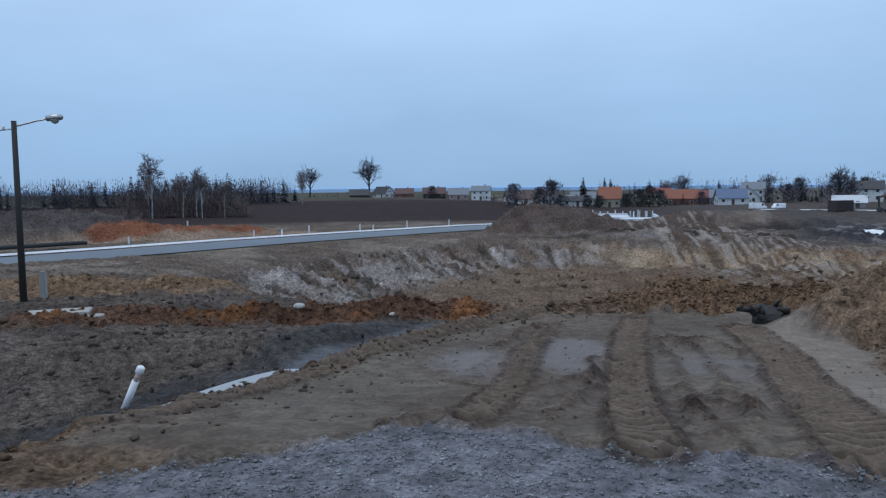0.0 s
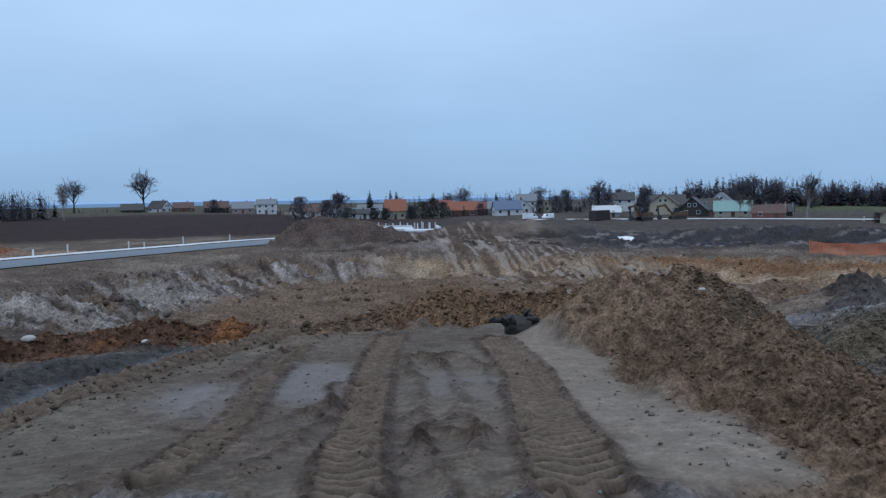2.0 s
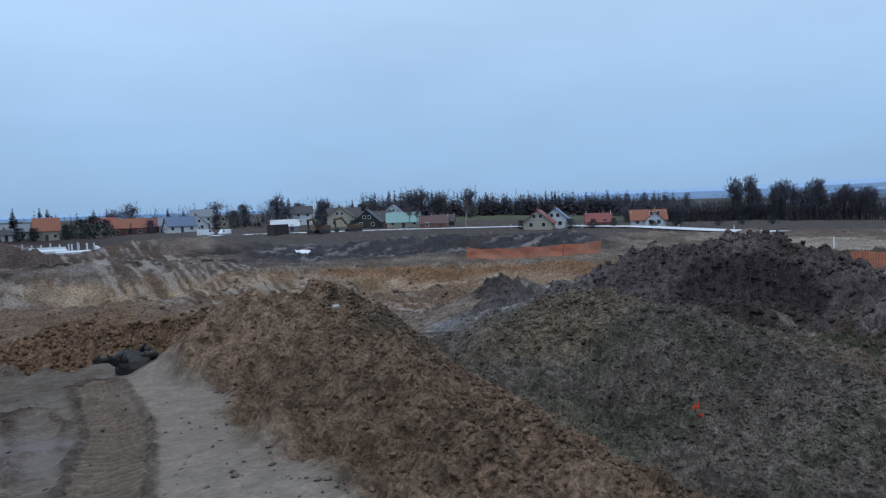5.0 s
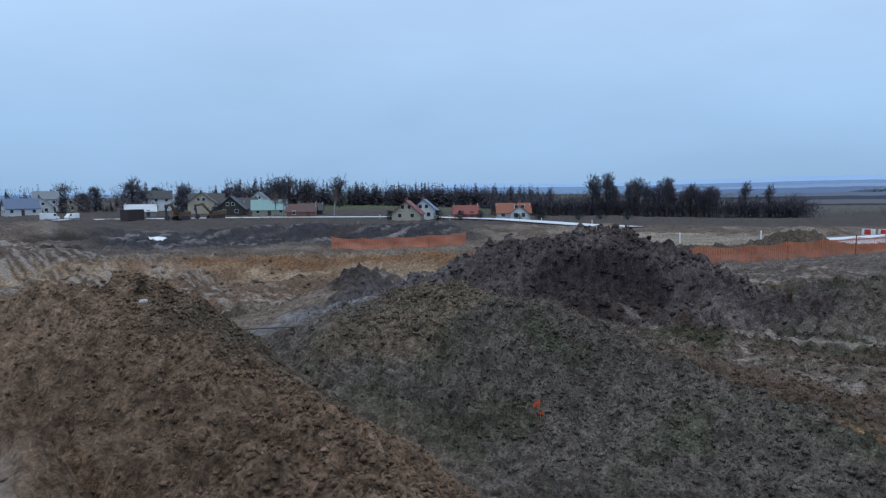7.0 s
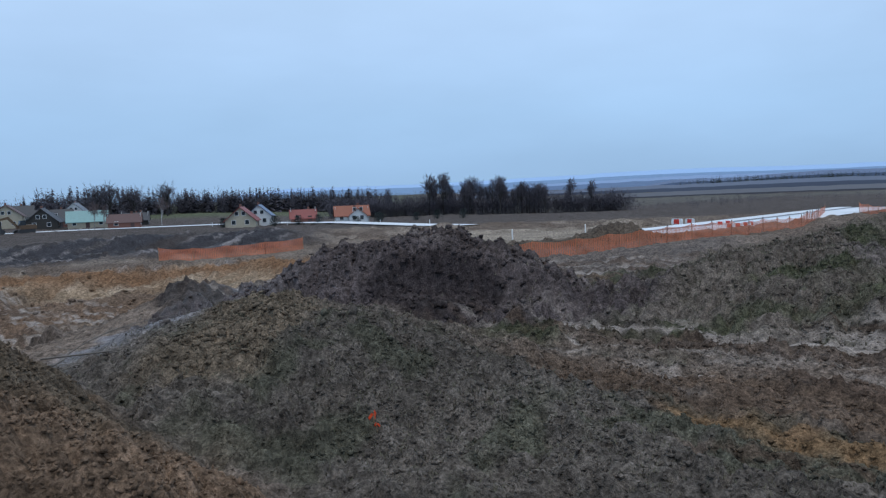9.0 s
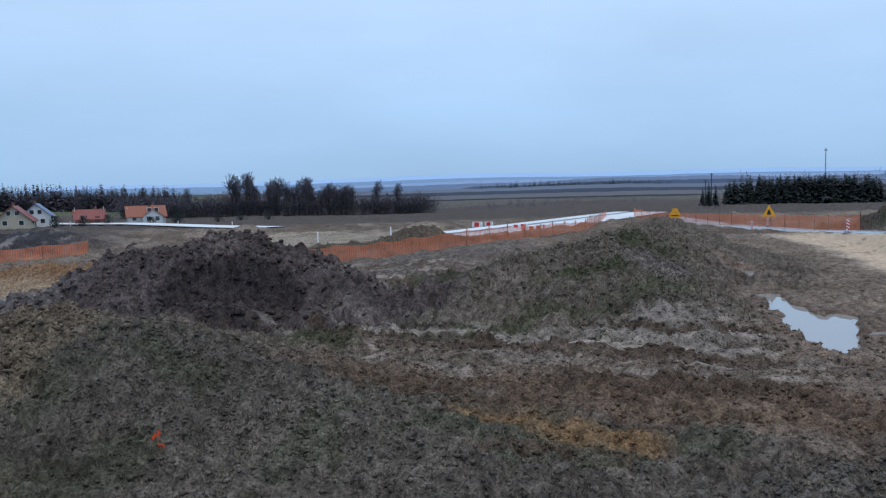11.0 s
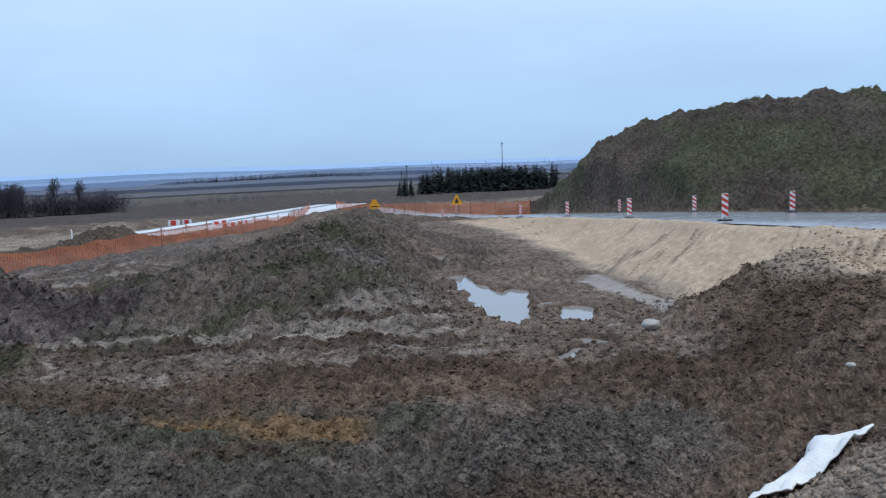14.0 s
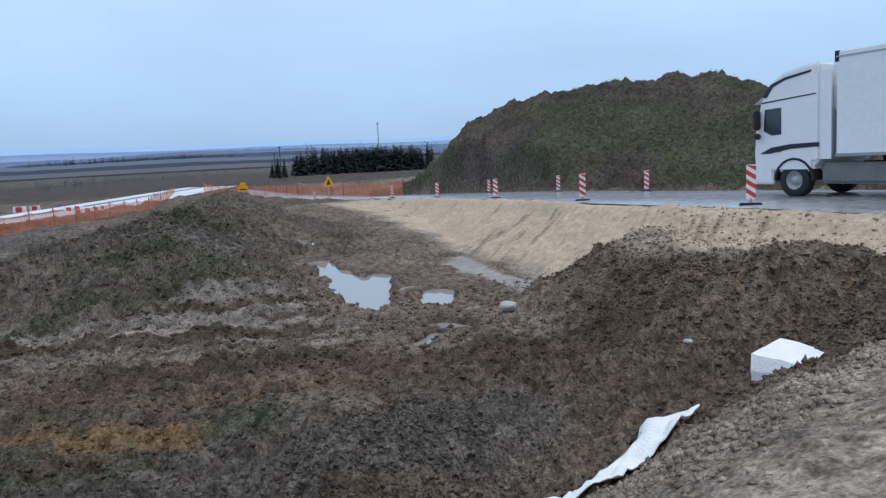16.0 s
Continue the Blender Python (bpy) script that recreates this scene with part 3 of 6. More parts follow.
    lay(step(7, 5, along(x, y, FARHEAP)[0]), (0.135, 0.110, 0.080), 0.2)
    # puddle shore: churned wet soil
    for p, q, w in PUDDLES:
        d = along(x, y, [(*p, 0), (*q, 0)])[0]
        lay(step(w + 1.3, w + 0.4, d + 0.5 * wob), (0.235, 0.175, 0.124), 0.055, 0.3)
    # sand of the embankment, road bed, hill
    d, top = along(x, y, ROAD)
    north = y > -15.5 + 0.03 * x
    m = step(HALF + 4.6, HALF + 3.4, d + 0.9 * wob) * (north | (d < HALF + 0.2)) * step(8, 12, x) * step(66, 58, x)
    lay(m, (0.64, 0.51, 0.345), 0.03, None, 0.3)
    marks = step(-0.1, 0.5, vnoise(x * 0.35 + y * 0.2, y * 0.25, 81)) * step(0.3, 0.6, vnoise(x * 7.2 + y * 4.6, y * 1.1, 83))
    lay(m * marks * 0.8 * (d > HALF + 1.0), (0.20, 0.155, 0.11))
    lay(m * step(HALF + 3.2, HALF + 4.2, d + 0.9 * wob), (0.22, 0.195, 0.16), 0.03, 0.3)
    wash = along(x, y, [(26.5, -8.0, 0), (22.5, -7.7, 0), (20.0, -7.8, 0)])[0]
    lay(step(0.55, 0.25, wash + 0.6 * wob), (0.38, 0.345, 0.29), 0.02, 0.45, 0.3)
    hill = (along(x, y, HILL)[0] < 40) & (d > HALF + 0.6) & ~north & (x > -20) & (x < 82)
    h = hill * step(HALF + 0.4, HALF + 1.2, d)
    lay(h, (0.120, 0.102, 0.080), 0.26)
    lay(h * step(-0.15, 0.55, fbm(x * 0.25, y * 0.25, 4, 91)), (0.108, 0.115, 0.066), 0.18)
    lay(h * step(0.1, 0.6, fbm(x * 0.35 + 9, y * 0.35, 3, 95)) * step(3.0, 6.0, z), (0.098, 0.080, 0.068), 0.24)
    # berm and bay
    d = along(x, y, BERM)[0]
    lay(step(1.5, 1.0, d + 0.35 * wob), (0.225, 0.158, 0.10), 0.05)
    bay = step(-0.15, 0.25, inside(x, y, BAY) + 0.35 * wob)
    lay(bay, (0.184, 0.157, 0.115), 0.010, 0.12, 0.42)
    lay(bay * step(0.0, 0.4, fbm(x * 0.8 + 0.3 * y, y * 0.45, 4, 163)) * 0.75, (0.155, 0.120, 0.085), 0.015, 0.15, 0.5)
    lay(bay * step(0.35, 0.0, along(x, y, [(5.6, 12.4, 0), (5.2, 9.0, 0), (4.35, 6.2, 0), (4.05, 5.2, 0), (4.0, 4.3, 0)])[0] - 0.4 + 0.4 * wob), (0.285, 0.245, 0.188), 0.008, 0.05, 0.3)
    for c, w in (((2.0, 10.0), 1.0), ((3.45, 9.3), 0.8), ((0.4, 9.4), 0.8)):
        dd = np.hypot((x - c[0]) * 1.5, (y - c[1]) * 0.8)
        lay(bay * step(w + 0.4, w - 0.3, dd + 0.7 * wob), (0.215, 0.195, 0.170), 0.003, 0.26, 0.2)
    # gravel of the pad
    edge = -inside(x, y, PAD)
    gravel = step(0.12, -0.12, edge + 0.25 * wob)
    lay(gravel, (0.235, 0.238, 0.245), 0.012, 0.0, 0.55)
    south = step(3.4, 4.2, x + 0.4 * wob) * step(0.0, -1.6, y + 0.35 * (x - 6)) * step(-11, -9, y) * step(9.4, 8.6, x - 0.15 * y + 0.3 * wob - 1.0)
    lay(south * (1 - gravel), (0.52, 0.44, 0.33), 0.03)
    # roughness: clods on heaps, ruts and tyre lugs in the bay
    near = step(140, 20, r)
    z = z + 1.35 * rough * (0.7 * fbm(x * 1.1, y * 1.1, 2, 1) + 0.55 * billow(x * 0.72, y * 0.72, 2, 40) + 0.6 * billow(x * 2.1, y * 2.1, 2, 2) + near * 0.26 * vnoise(x * 6.3, y * 6.3, 4)
                       + step(70, 22, r) * 0.30 * billow(x * 3.7, y * 3.7, 2, 44) + step(26, 10, r) * 0.16 * billow(x * 8.9, y * 8.9, 2, 47))
    z = z + step(100, 220, r) * 0.25 * fbm(x * 0.05, y * 0.05, 3, 6)
    lo = step(11.5, 13, x) * step(24, 20, x) * step(-3.5, -1.5, y) * step(13, 8, y)
    z = z + lo * 0.085 * vnoise(x * 2.1 - 0.4 * y + 0.7 * wob, y * 0.16, 171) * -1.0 + lo * 0.05 * vnoise(x * 3.7 - 0.4 * y, y * 0.3, 8) + lo * 0.035 * vnoise(x * 7.5 - 0.8 * y, y * 0.9, 28)
    worn = 0.35 + 0.65 * step(-0.25, 0.35, vnoise(x * 1.1, y * 0.9, 17))
    for line in RUTS:
        d, s = along(x, y, line)
        d = d + 0.09 * vnoise(x * 2.6, y * 2.6, 18)
        k = step(0.20, 0.08, d) * worn
        rim = step(0.36, 0.24, d) * step(0.14, 0.22, d) * worn
        z = z - 0.06 * k + rim * 0.034 * (0.6 + billow(x * 7, y * 7, 2, 12))
        lay(rim * bay, (0.135, 0.100, 0.072), None, None, 0.8)
        lay(k * bay, (0.175, 0.138, 0.102), None, 0.3)
    for i, line in enumerate(TREADS):
        d, s = along(x, y, line)
        half = TREADHALF[i]
        k = step(half + 0.03, half - 0.02, d)
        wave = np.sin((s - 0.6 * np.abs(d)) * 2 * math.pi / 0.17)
        worn = 0.75 + 0.25 * step(-0.5, 0.2, vnoise(x * 1.4, y * 1.4, 19 + i))
        z = z + k * worn * (0.05 * np.tanh(2.2 * wave) - (0.03 if i < 2 else 0.0)) + step(half + 0.18, half + 0.06, d) * step(half - 0.04, half + 0.05, d) * 0.03 * (0.6 + billow(x * 7, y * 7, 2, 14))
        tone = 0.8 if i < 2 else 0.72
        lay(k * worn, (0.26 * tone, 0.205 * tone, 0.150 * tone), None, 0.1, 0.3)
        # shade is painted near-black into the lug grooves between the lighter tops
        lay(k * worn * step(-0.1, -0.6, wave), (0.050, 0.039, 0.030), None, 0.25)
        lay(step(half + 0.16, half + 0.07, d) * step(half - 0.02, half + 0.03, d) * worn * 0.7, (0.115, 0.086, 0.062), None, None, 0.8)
    for line, half in ((ROAD, HALF + 0.1), (WESTROAD, 6.2), (EASTROAD, 7.0), (VILLAGEROAD, 2.4)):
        d, top = along(x, y, line)
        z = z + (top - 0.07 - z) * step(half + 0.5, half, d)
    return z, np.clip(col * np.array([0.705, 0.68, 0.735]), 0, 1), wet, grain


def ground_height(x, y):
    return float(relief(np.array([float(x)]), np.array([float(y)]))[0][0])


def build_ground():
    """One sheet, finest near the hub, out to the horizon."""
    ang = np.radians(np.concatenate([np.arange(-150, -44, 2.0), np.arange(-44, 152, 0.19), np.arange(152, 210, 2.0)]))
    rad = [0.001]
    while rad[-1] < 4500:
        v = rad[-1]
        rad.append(v * (2.0 if v < 0.3 else 1.06 if v < 3.4 else 1.0052 if v < 34 else 1.009 if v < 110 else 1.02 if v < 400 else 1.06))
    rad = np.array(rad)
    rr, aa = np.meshgrid(rad, ang, indexing="ij")
    x, y = HUB[0] + rr * np.sin(aa), HUB[1] + rr * np.cos(aa)
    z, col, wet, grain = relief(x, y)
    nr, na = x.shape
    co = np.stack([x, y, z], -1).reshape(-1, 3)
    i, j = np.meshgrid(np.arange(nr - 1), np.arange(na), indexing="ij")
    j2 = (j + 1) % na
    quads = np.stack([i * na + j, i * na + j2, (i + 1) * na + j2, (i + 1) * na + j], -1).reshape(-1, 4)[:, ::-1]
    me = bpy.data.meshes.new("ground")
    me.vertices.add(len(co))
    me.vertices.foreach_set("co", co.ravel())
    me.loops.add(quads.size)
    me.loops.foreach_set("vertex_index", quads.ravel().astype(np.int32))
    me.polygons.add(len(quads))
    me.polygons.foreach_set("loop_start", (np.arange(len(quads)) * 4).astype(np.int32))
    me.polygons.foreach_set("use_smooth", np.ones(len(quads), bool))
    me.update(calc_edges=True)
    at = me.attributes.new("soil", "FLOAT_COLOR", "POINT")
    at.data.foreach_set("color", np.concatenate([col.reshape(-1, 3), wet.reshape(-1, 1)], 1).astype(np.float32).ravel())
    at = me.attributes.new("grain", "FLOAT", "POINT")
    at.data.foreach_set("value", grain.astype(np.float32).ravel())
    me.materials.append(EARTH)
    ob = new("ground", me)
    return tagged(ob, "churned bare soil, sand and gravel of a building site with fields beyond", "ground", kind="structure")


build_ground()

# ---- building helpers ----
class Shape:
    """Collects corners and faces of one mesh."""

    def __init__(self):
        self.v, self.f = [], []

    def add(self, verts, faces, m=None):
        k = len(self.v)
        self.v += [tuple(m @ Vector(p)) for p in verts] if m is not None else [tuple(p) for p in verts]
        self.f += [tuple(i + k for i in face) for face in faces]
        return self

    def box(self, lo, hi, m=None):
        (a, b, c), (d, e, f) = lo, hi
        return self.add([(a, b, c), (d, b, c), (d, e, c), (a, e, c), (a, b, f), (d, b, f), (d, e, f), (a, e, f)],
                        [(3, 2, 1, 0), (4, 5, 6, 7), (0, 1, 5, 4), (1, 2, 6, 5), (2, 3, 7, 6), (3, 0, 4, 7)], m)

    def prism(self, outline, y0, y1, m=None):
        """An outline in x and z, drawn out from y0 to y1."""
        n = len(outline)
        return self.add([(x, y0, z) for x, z in outline] + [(x, y1, z) for x, z in outline],
                        [tuple(range(n)), tuple(range(2 * n - 1, n - 1, -1))] + [(i + n, (i + 1) % n + n, (i + 1) % n, i) for i in range(n)], m)

    def tube(self, p, q, r0, r1=None, n=8, caps=True):
        p, q = Vector(p), Vector(q)
        r1 = r0 if r1 is None else r1
        w = (q - p).normalized()
        u = w.orthogonal().normalized()
        t = w.cross(u)
        ring = [(math.cos(2 * math.pi * i / n), math.sin(2 * math.pi * i / n)) for i in range(n)]
        vs = [p + (u * c + t * s) * r0 for c, s in ring] + [q + (u * c + t * s) * r1 for c, s in ring]
        fs = [(i, (i + 1) % n, (i + 1) % n + n, i + n) for i in range(n)]
        if caps:
            fs += [tuple(range(n - 1, -1, -1)), tuple(range(n, 2 * n))]
        return self.add(vs, fs)

    def lathe(self, profile, p, axis, n=20):
        """A profile of (radius, distance) turned about an axis through p."""
        w = Vector(axis).normalized()
        u = w.orthogonal().normalized()
        t = w.cross(u)
        vs, fs = [], []
        for r, d in profile:
            vs += [Vector(p) + w * d + (u * math.cos(2 * math.pi * i / n) + t * math.sin(2 * math.pi * i / n)) * r for i in range(n)]
        for k in range(len(profile) - 1):
            fs += [(k * n + i, k * n + (i + 1) % n, (k + 1) * n + (i + 1) % n, (k + 1) * n + i) for i in range(n)]
        return self.add(vs, fs)

    def mesh(self, name, material, smooth=False, bevel=0.0):
        me = bpy.data.meshes.new(name)
        me.from_pydata(self.v, [], self.f)
        bm = bmesh.new()
        bm.from_mesh(me)
        if bevel:
            bmesh.ops.bevel(bm, geom=[e for e in bm.edges if e.is_manifold and e.calc_face_angle() > 0.5], offset=bevel, segments=2, affect="EDGES", clamp_overlap=True)
        bmesh.ops.recalc_face_normals(bm, faces=bm.faces)
        bm.to_mesh(me)
        bm.free()
        if smooth:
            me.polygons.foreach_set("use_smooth", [True] * len(me.polygons))
        me.materials.append(material)
        return me


def part(name, s, material, parent, label="", smooth=False, bevel=0.0):
    ob = new(name, s.mesh(name, material, smooth, bevel))
    ob.parent = parent
    return tagged(ob, label) if label else ob


def thing(name, label, category, m=None, group="", kind=""):
    ob = new(name)
    ob.empty_display_size = 0.2
    if m is not None:
        ob.matrix_basis = m
    return tagged(ob, label, category, group, kind)


def single(name, s, material, label, category, m=None, group="", kind="", smooth=False, bevel=0.0):
    ob = new(name, s.mesh(name, material, smooth, bevel))
    if m is not None:
        ob.matrix_basis = m
    return tagged(ob, label, category, group, kind)


def on_ground(x, y, turn=0.0, sink=0.0, tilt=0.0, scale=1.0):
    return pose(x, y, ground_height(x, y) - sink, tilt, 0, turn) @ Matrix.Scale(scale, 4)


def soil_attr(ob, colours):
    """Soil colours for loose pieces, one a corner."""
    at = ob.data.attributes.new("soil", "FLOAT_COLOR", "POINT")
    at.data.foreach_set("color", np.asarray(colours, np.float32).ravel())
    at = ob.data.attributes.new("grain", "FLOAT", "POINT")
    at.data.foreach_set("value", np.full(len(ob.data.vertices), 0.6, np.float32))


def raw_mesh(name, verts, faces, material, smooth=False):
    """Many triangles or quads of one kind at once, from arrays."""
    verts, faces = np.asarray(verts, np.float32), np.asarray(faces, np.int32)
    me = bpy.data.meshes.new(name)
    me.vertices.add(len(verts))
    me.vertices.foreach_set("co", verts.ravel())
    me.loops.add(faces.size)
    me.loops.foreach_set("vertex_index", faces.ravel())
    me.polygons.add(len(faces))
    me.polygons.foreach_set("loop_start", (np.arange(len(faces)) * faces.shape[1]).astype(np.int32))
    if smooth:
        me.polygons.foreach_set("use_smooth", np.ones(len(faces), bool))
    me.update(calc_edges=True)
    me.materials.append(material)
    return me


# ---- roads and water ----
def strip(name, line, offsets, lift, material, label, category, every=1.5):
    """A road surface along a line of (x, y, z), with a cambered cross-section."""
    pts = []
    for p, q in zip(line, line[1:]):
        n = max(1, int(math.hypot(q[0] - p[0], q[1] - p[1]) / every))
        pts += [tuple(a + (b - a) * i / n for a, b in zip(p, q)) for i in range(n)]
    pts.append(line[-1])
    s = Shape()
    k = len(offsets)
    vs, fs = [], []
    for i, p in enumerate(pts):
        a, b = pts[max(0, i - 2)], pts[min(len(pts) - 1, i + 2)]
        dx, dy = b[0] - a[0], b[1] - a[1]
        ln = math.hypot(dx, dy)
        for j, o in enumerate(offsets):
            edge = j in (0, k - 1)
            oo = o + (0.18 * noise.noise((p[0] * 0.7, p[1] * 0.7, j)) if edge else 0)
            vs.append((p[0] - dy / ln * oo, p[1] + dx / ln * oo, p[2] + lift - (0.08 if edge else 0.012 * abs(oo))))
    for i in range(len(pts) - 1):
        fs += [(i * k + j, i * k + j + 1, (i + 1) * k + j + 1, (i + 1) * k + j) for j in range(k - 1)]
    s.add(vs, fs)
    return single(name, s, material, label, category, kind="structure", smooth=True)


strip("road", ROAD, (-HALF - 0.15, -HALF, -1.2, 0, 1.2, HALF, HALF + 0.15), 0.05, ASPHALT, "wet grey gravel-strewn temporary road on a sand embankment", "road")
strip("road_west", WESTROAD, (-4.4, -4.2, -1, 1, 4.2, 4.4), 0.10, DARKASPHALT, "new dark wet asphalt road beyond the pit", "road", 3)
strip("pavement_west", WESTEDGE, (-0.9, -0.8, 0.7, 0.8), 0.22, PALEROAD, "pale concrete edge strip of the new road", "pavement", 3)
strip("road_east", EASTROAD, (-6.5, -6.3, -3, -0.6, -0.5), 0.12, PALEROAD, "pale freshly laid road leading into the distance", "road", 3)
strip("road_edge_east", EASTROAD, (-0.5, -0.4, 0.9, 1.0), 0.06, DARKASPHALT, "dark open joint between the two fresh lanes", "road", 3)
strip("road_east_lane", EASTROAD, (1.0, 1.1, 3.6, 3.8), 0.16, PALEROAD, "pale freshly laid far lane of the new road", "road", 3)
strip("road_village", VILLAGEROAD, (-2.6, -2.4, 0, 2.4, 2.6), 0.14, PALEROAD, "pale new road in front of the village houses", "road", 3)


def water_sheet(name, cx, cy, rx, ry, z, label, turn=0.0):
    s = Shape()
    n = 28
    s.add([(0, 0, 0)] + [(rx * math.cos(2 * math.pi * i / n), ry * math.sin(2 * math.pi * i / n), 0) for i in range(n)],
          [(0, i + 1, (i + 1) % n + 1) for i in range(n)])
    return single(name, s, WATER, label, "puddle", pose(cx, cy, z, 0, 0, turn), kind="structure")


for cx, cy, rx, ry in ((35.0, -4.2, 2.0, 1.3), (24.6, -4.5, 5.6, 1.9), (17.9, -4.2, 1.1, 1.1)):
    water_sheet("puddle_water", cx, cy, rx, ry, POND, "still muddy rain puddle in churned soil")
water_sheet("ditch_water", -4.3, 12.2, 0.85, 3.4, -1.95, "shallow water in the ditch beside the berm", -21)


# ---- traffic boards ----
def guide_board():
    """A striped board on a foot: 0.25 by 1.0 m, slanting red bars on both faces."""
    b = thing("guide_board", "red and white striped guide board on a black rubber foot", "guide board", group="guide boards along the road")
    part("panel", Shape().box((-0.125, -0.018, 0.16), (0.125, 0.018, 1.12)), WHITE, b, "white reflective panel", bevel=0.006)
    for i in range(4):
        z = 0.20 + 0.25 * i
        s = Shape()
        lo, hi = 0.165, 1.115
        bar = [(-0.124, z), (0.124, z + 0.16), (0.124, z + 0.29), (-0.124, z + 0.13)]
        s.prism([(x, min(max(zz, lo), hi)) for x, zz in bar], -0.022, 0.022)
        part("stripe", s, RED, b, "red slanting stripe")
    part("post", Shape().tube((0, 0, 0.05), (0, 0, 0.2), 0.03, n=8), STEEL, b)
    part("foot", Shape().box((-0.3, -0.17, 0.0), (0.3, 0.17, 0.08)), BLACK, b, "black rubber foot plate", bevel=0.03)
    return b


BOARDS = [(18.69, -12.97, 47, 2), (26.24, -12.62, 60, -2), (36.7, -14.0, 66, 3), (47.4, -14.8, 70, 0), (57.6, -14.81, 74, 0), (78.5, -12.69, 80, 0), (97.0, -9.66, 85, 0),
          (31.7, -19.1, 53, 0), (41.3, -19.97, 60, -3), (52.2, -20.4, 65, 0), (89.9, -16.5, 77, 0)]
first = guide_board()
for i, (x, y, turn, tip) in enumerate(BOARDS):
    zr = float(along(np.array([x]), np.array([y]), ROAD)[1][0])
    m = pose(x, y, max(zr, ground_height(x, y)) - 0.01, tip, 0, turn) @ Matrix.Scale(0.92, 4)
    if i == 0:
        first.matrix_basis = m
    else:
        copy_thing(first, m)


# ---- orange net fences ----
def net_fence(line, height, label):
    f = thing("net_fence", label, "fence", pose(line[0][0], line[0][1], ground_height(*line[0])), group="orange net fences")
    inv = f.matrix_basis.inverted()
    rng = random.Random(5)
    posts = []
    for p, q in zip(line, line[1:]):
        n = max(1, round(math.hypot(q[0] - p[0], q[1] - p[1]) / 3.2))
        posts += [(p[0] + (q[0] - p[0]) * i / n, p[1] + (q[1] - p[1]) * i / n) for i in range(n)]
    posts.append(line[-1])
    tops = []
    for x, y in posts:
        z = ground_height(x, y)
        lean = (rng.uniform(-0.06, 0.06), rng.uniform(-0.06, 0.06))
        top = inv @ Vector((x + lean[0], y + lean[1], z + height))
        part("post", Shape().tube(inv @ Vector((x, y, z - 0.2)), top + Vector((0, 0, 0.08)), 0.03, n=5), DARKWOOD if rng.random() < 0.3 else WOODPOST, f)
        tops.append((inv @ Vector((x, y, z)), top))
    s = Shape()
    rows, cols = 15, 20
    for (b0, t0), (b1, t1) in zip(tops, tops[1:]):
        def at(u, v, b0=b0, b1=b1, t0=t0, t1=t1):
            sag = 0.16 * math.sin(math.pi * u) * v
            p = (b0 + (t0 - b0) * v) * (1 - u) + (b1 + (t1 - b1) * v) * u
            return p + Vector((0.05 * math.sin(7 * u + 5 * v), 0.05 * math.sin(5 * u), -sag))
        for r in range(rows):
            v0, v1 = r / rows, (r + 0.42) / rows
            for c in range(4):
                s.add([at(c / 4, v0), at((c + 1) / 4, v0), at((c + 1) / 4, v1), at(c / 4, v1)], [(0, 1, 2, 3)])
        for c in range(cols):
            u0, u1 = c / cols, (c + 0.26) / cols
            for r in range(3):
                s.add([at(u0, r / 3), at(u1, r / 3), at(u1, (r + 1) / 3), at(u0, (r + 1) / 3)], [(0, 1, 2, 3)])
    part("net", s, NET, f, "sagging orange plastic net")
    return f


WOODPOST = plain("raw_wood_post", (0.34, 0.22, 0.13), 0.8)
net_fence([(41.5, 18.2), (47.0, 14.6), (57.5, 9.4), (66.0, 6.4), (78.0, 2.8)], 1.1, "sagging orange plastic net on wooden posts beside muddy ground")
net_fence([(78.0, 2.8), (98.0, 2.0), (128.0, 0.5)], 1.2, "orange plastic net along the road building site")
net_fence([(58.0, 62.0), (62.5, 57.0), (67.0, 50.5)], 1.3, "orange plastic net above the pit wall")
net_fence([(128.0, -4.0), (100.0, -13.0), (92.0, -16.0), (80.0, -18.6), (71.0, -19.8)], 1.5, "orange plastic net below the grassy hill")


# ---- lorry ----
def wheel(parent, x, y, z, side, r=0.5):
    w = thing("wheel", "", "", None)
    w.parent = parent
    w.location = (x, y, z)
    a = (0, side, 0)
    part("tyre", Shape().lathe([(r * 0.56, -0.16), (r * 0.9, -0.17), (r * 0.985, -0.12), (r, 0), (r * 0.985, 0.12), (r * 0.9, 0.17), (r * 0.56, 0.16)], (0, 0, 0), a, 28), BLACK, w, "black tyre", smooth=True)
    part("rim", Shape().lathe([(r * 0.57, 0.13), (r * 0.53, 0.15), (r * 0.5, 0.06), (r * 0.3, 0.02), (r * 0.26, 0.12), (r * 0.14, 0.15), (0.005, 0.15)], (0, 0, 0), a, 24), RIM, w, "grey steel rim", smooth=True)
    return w


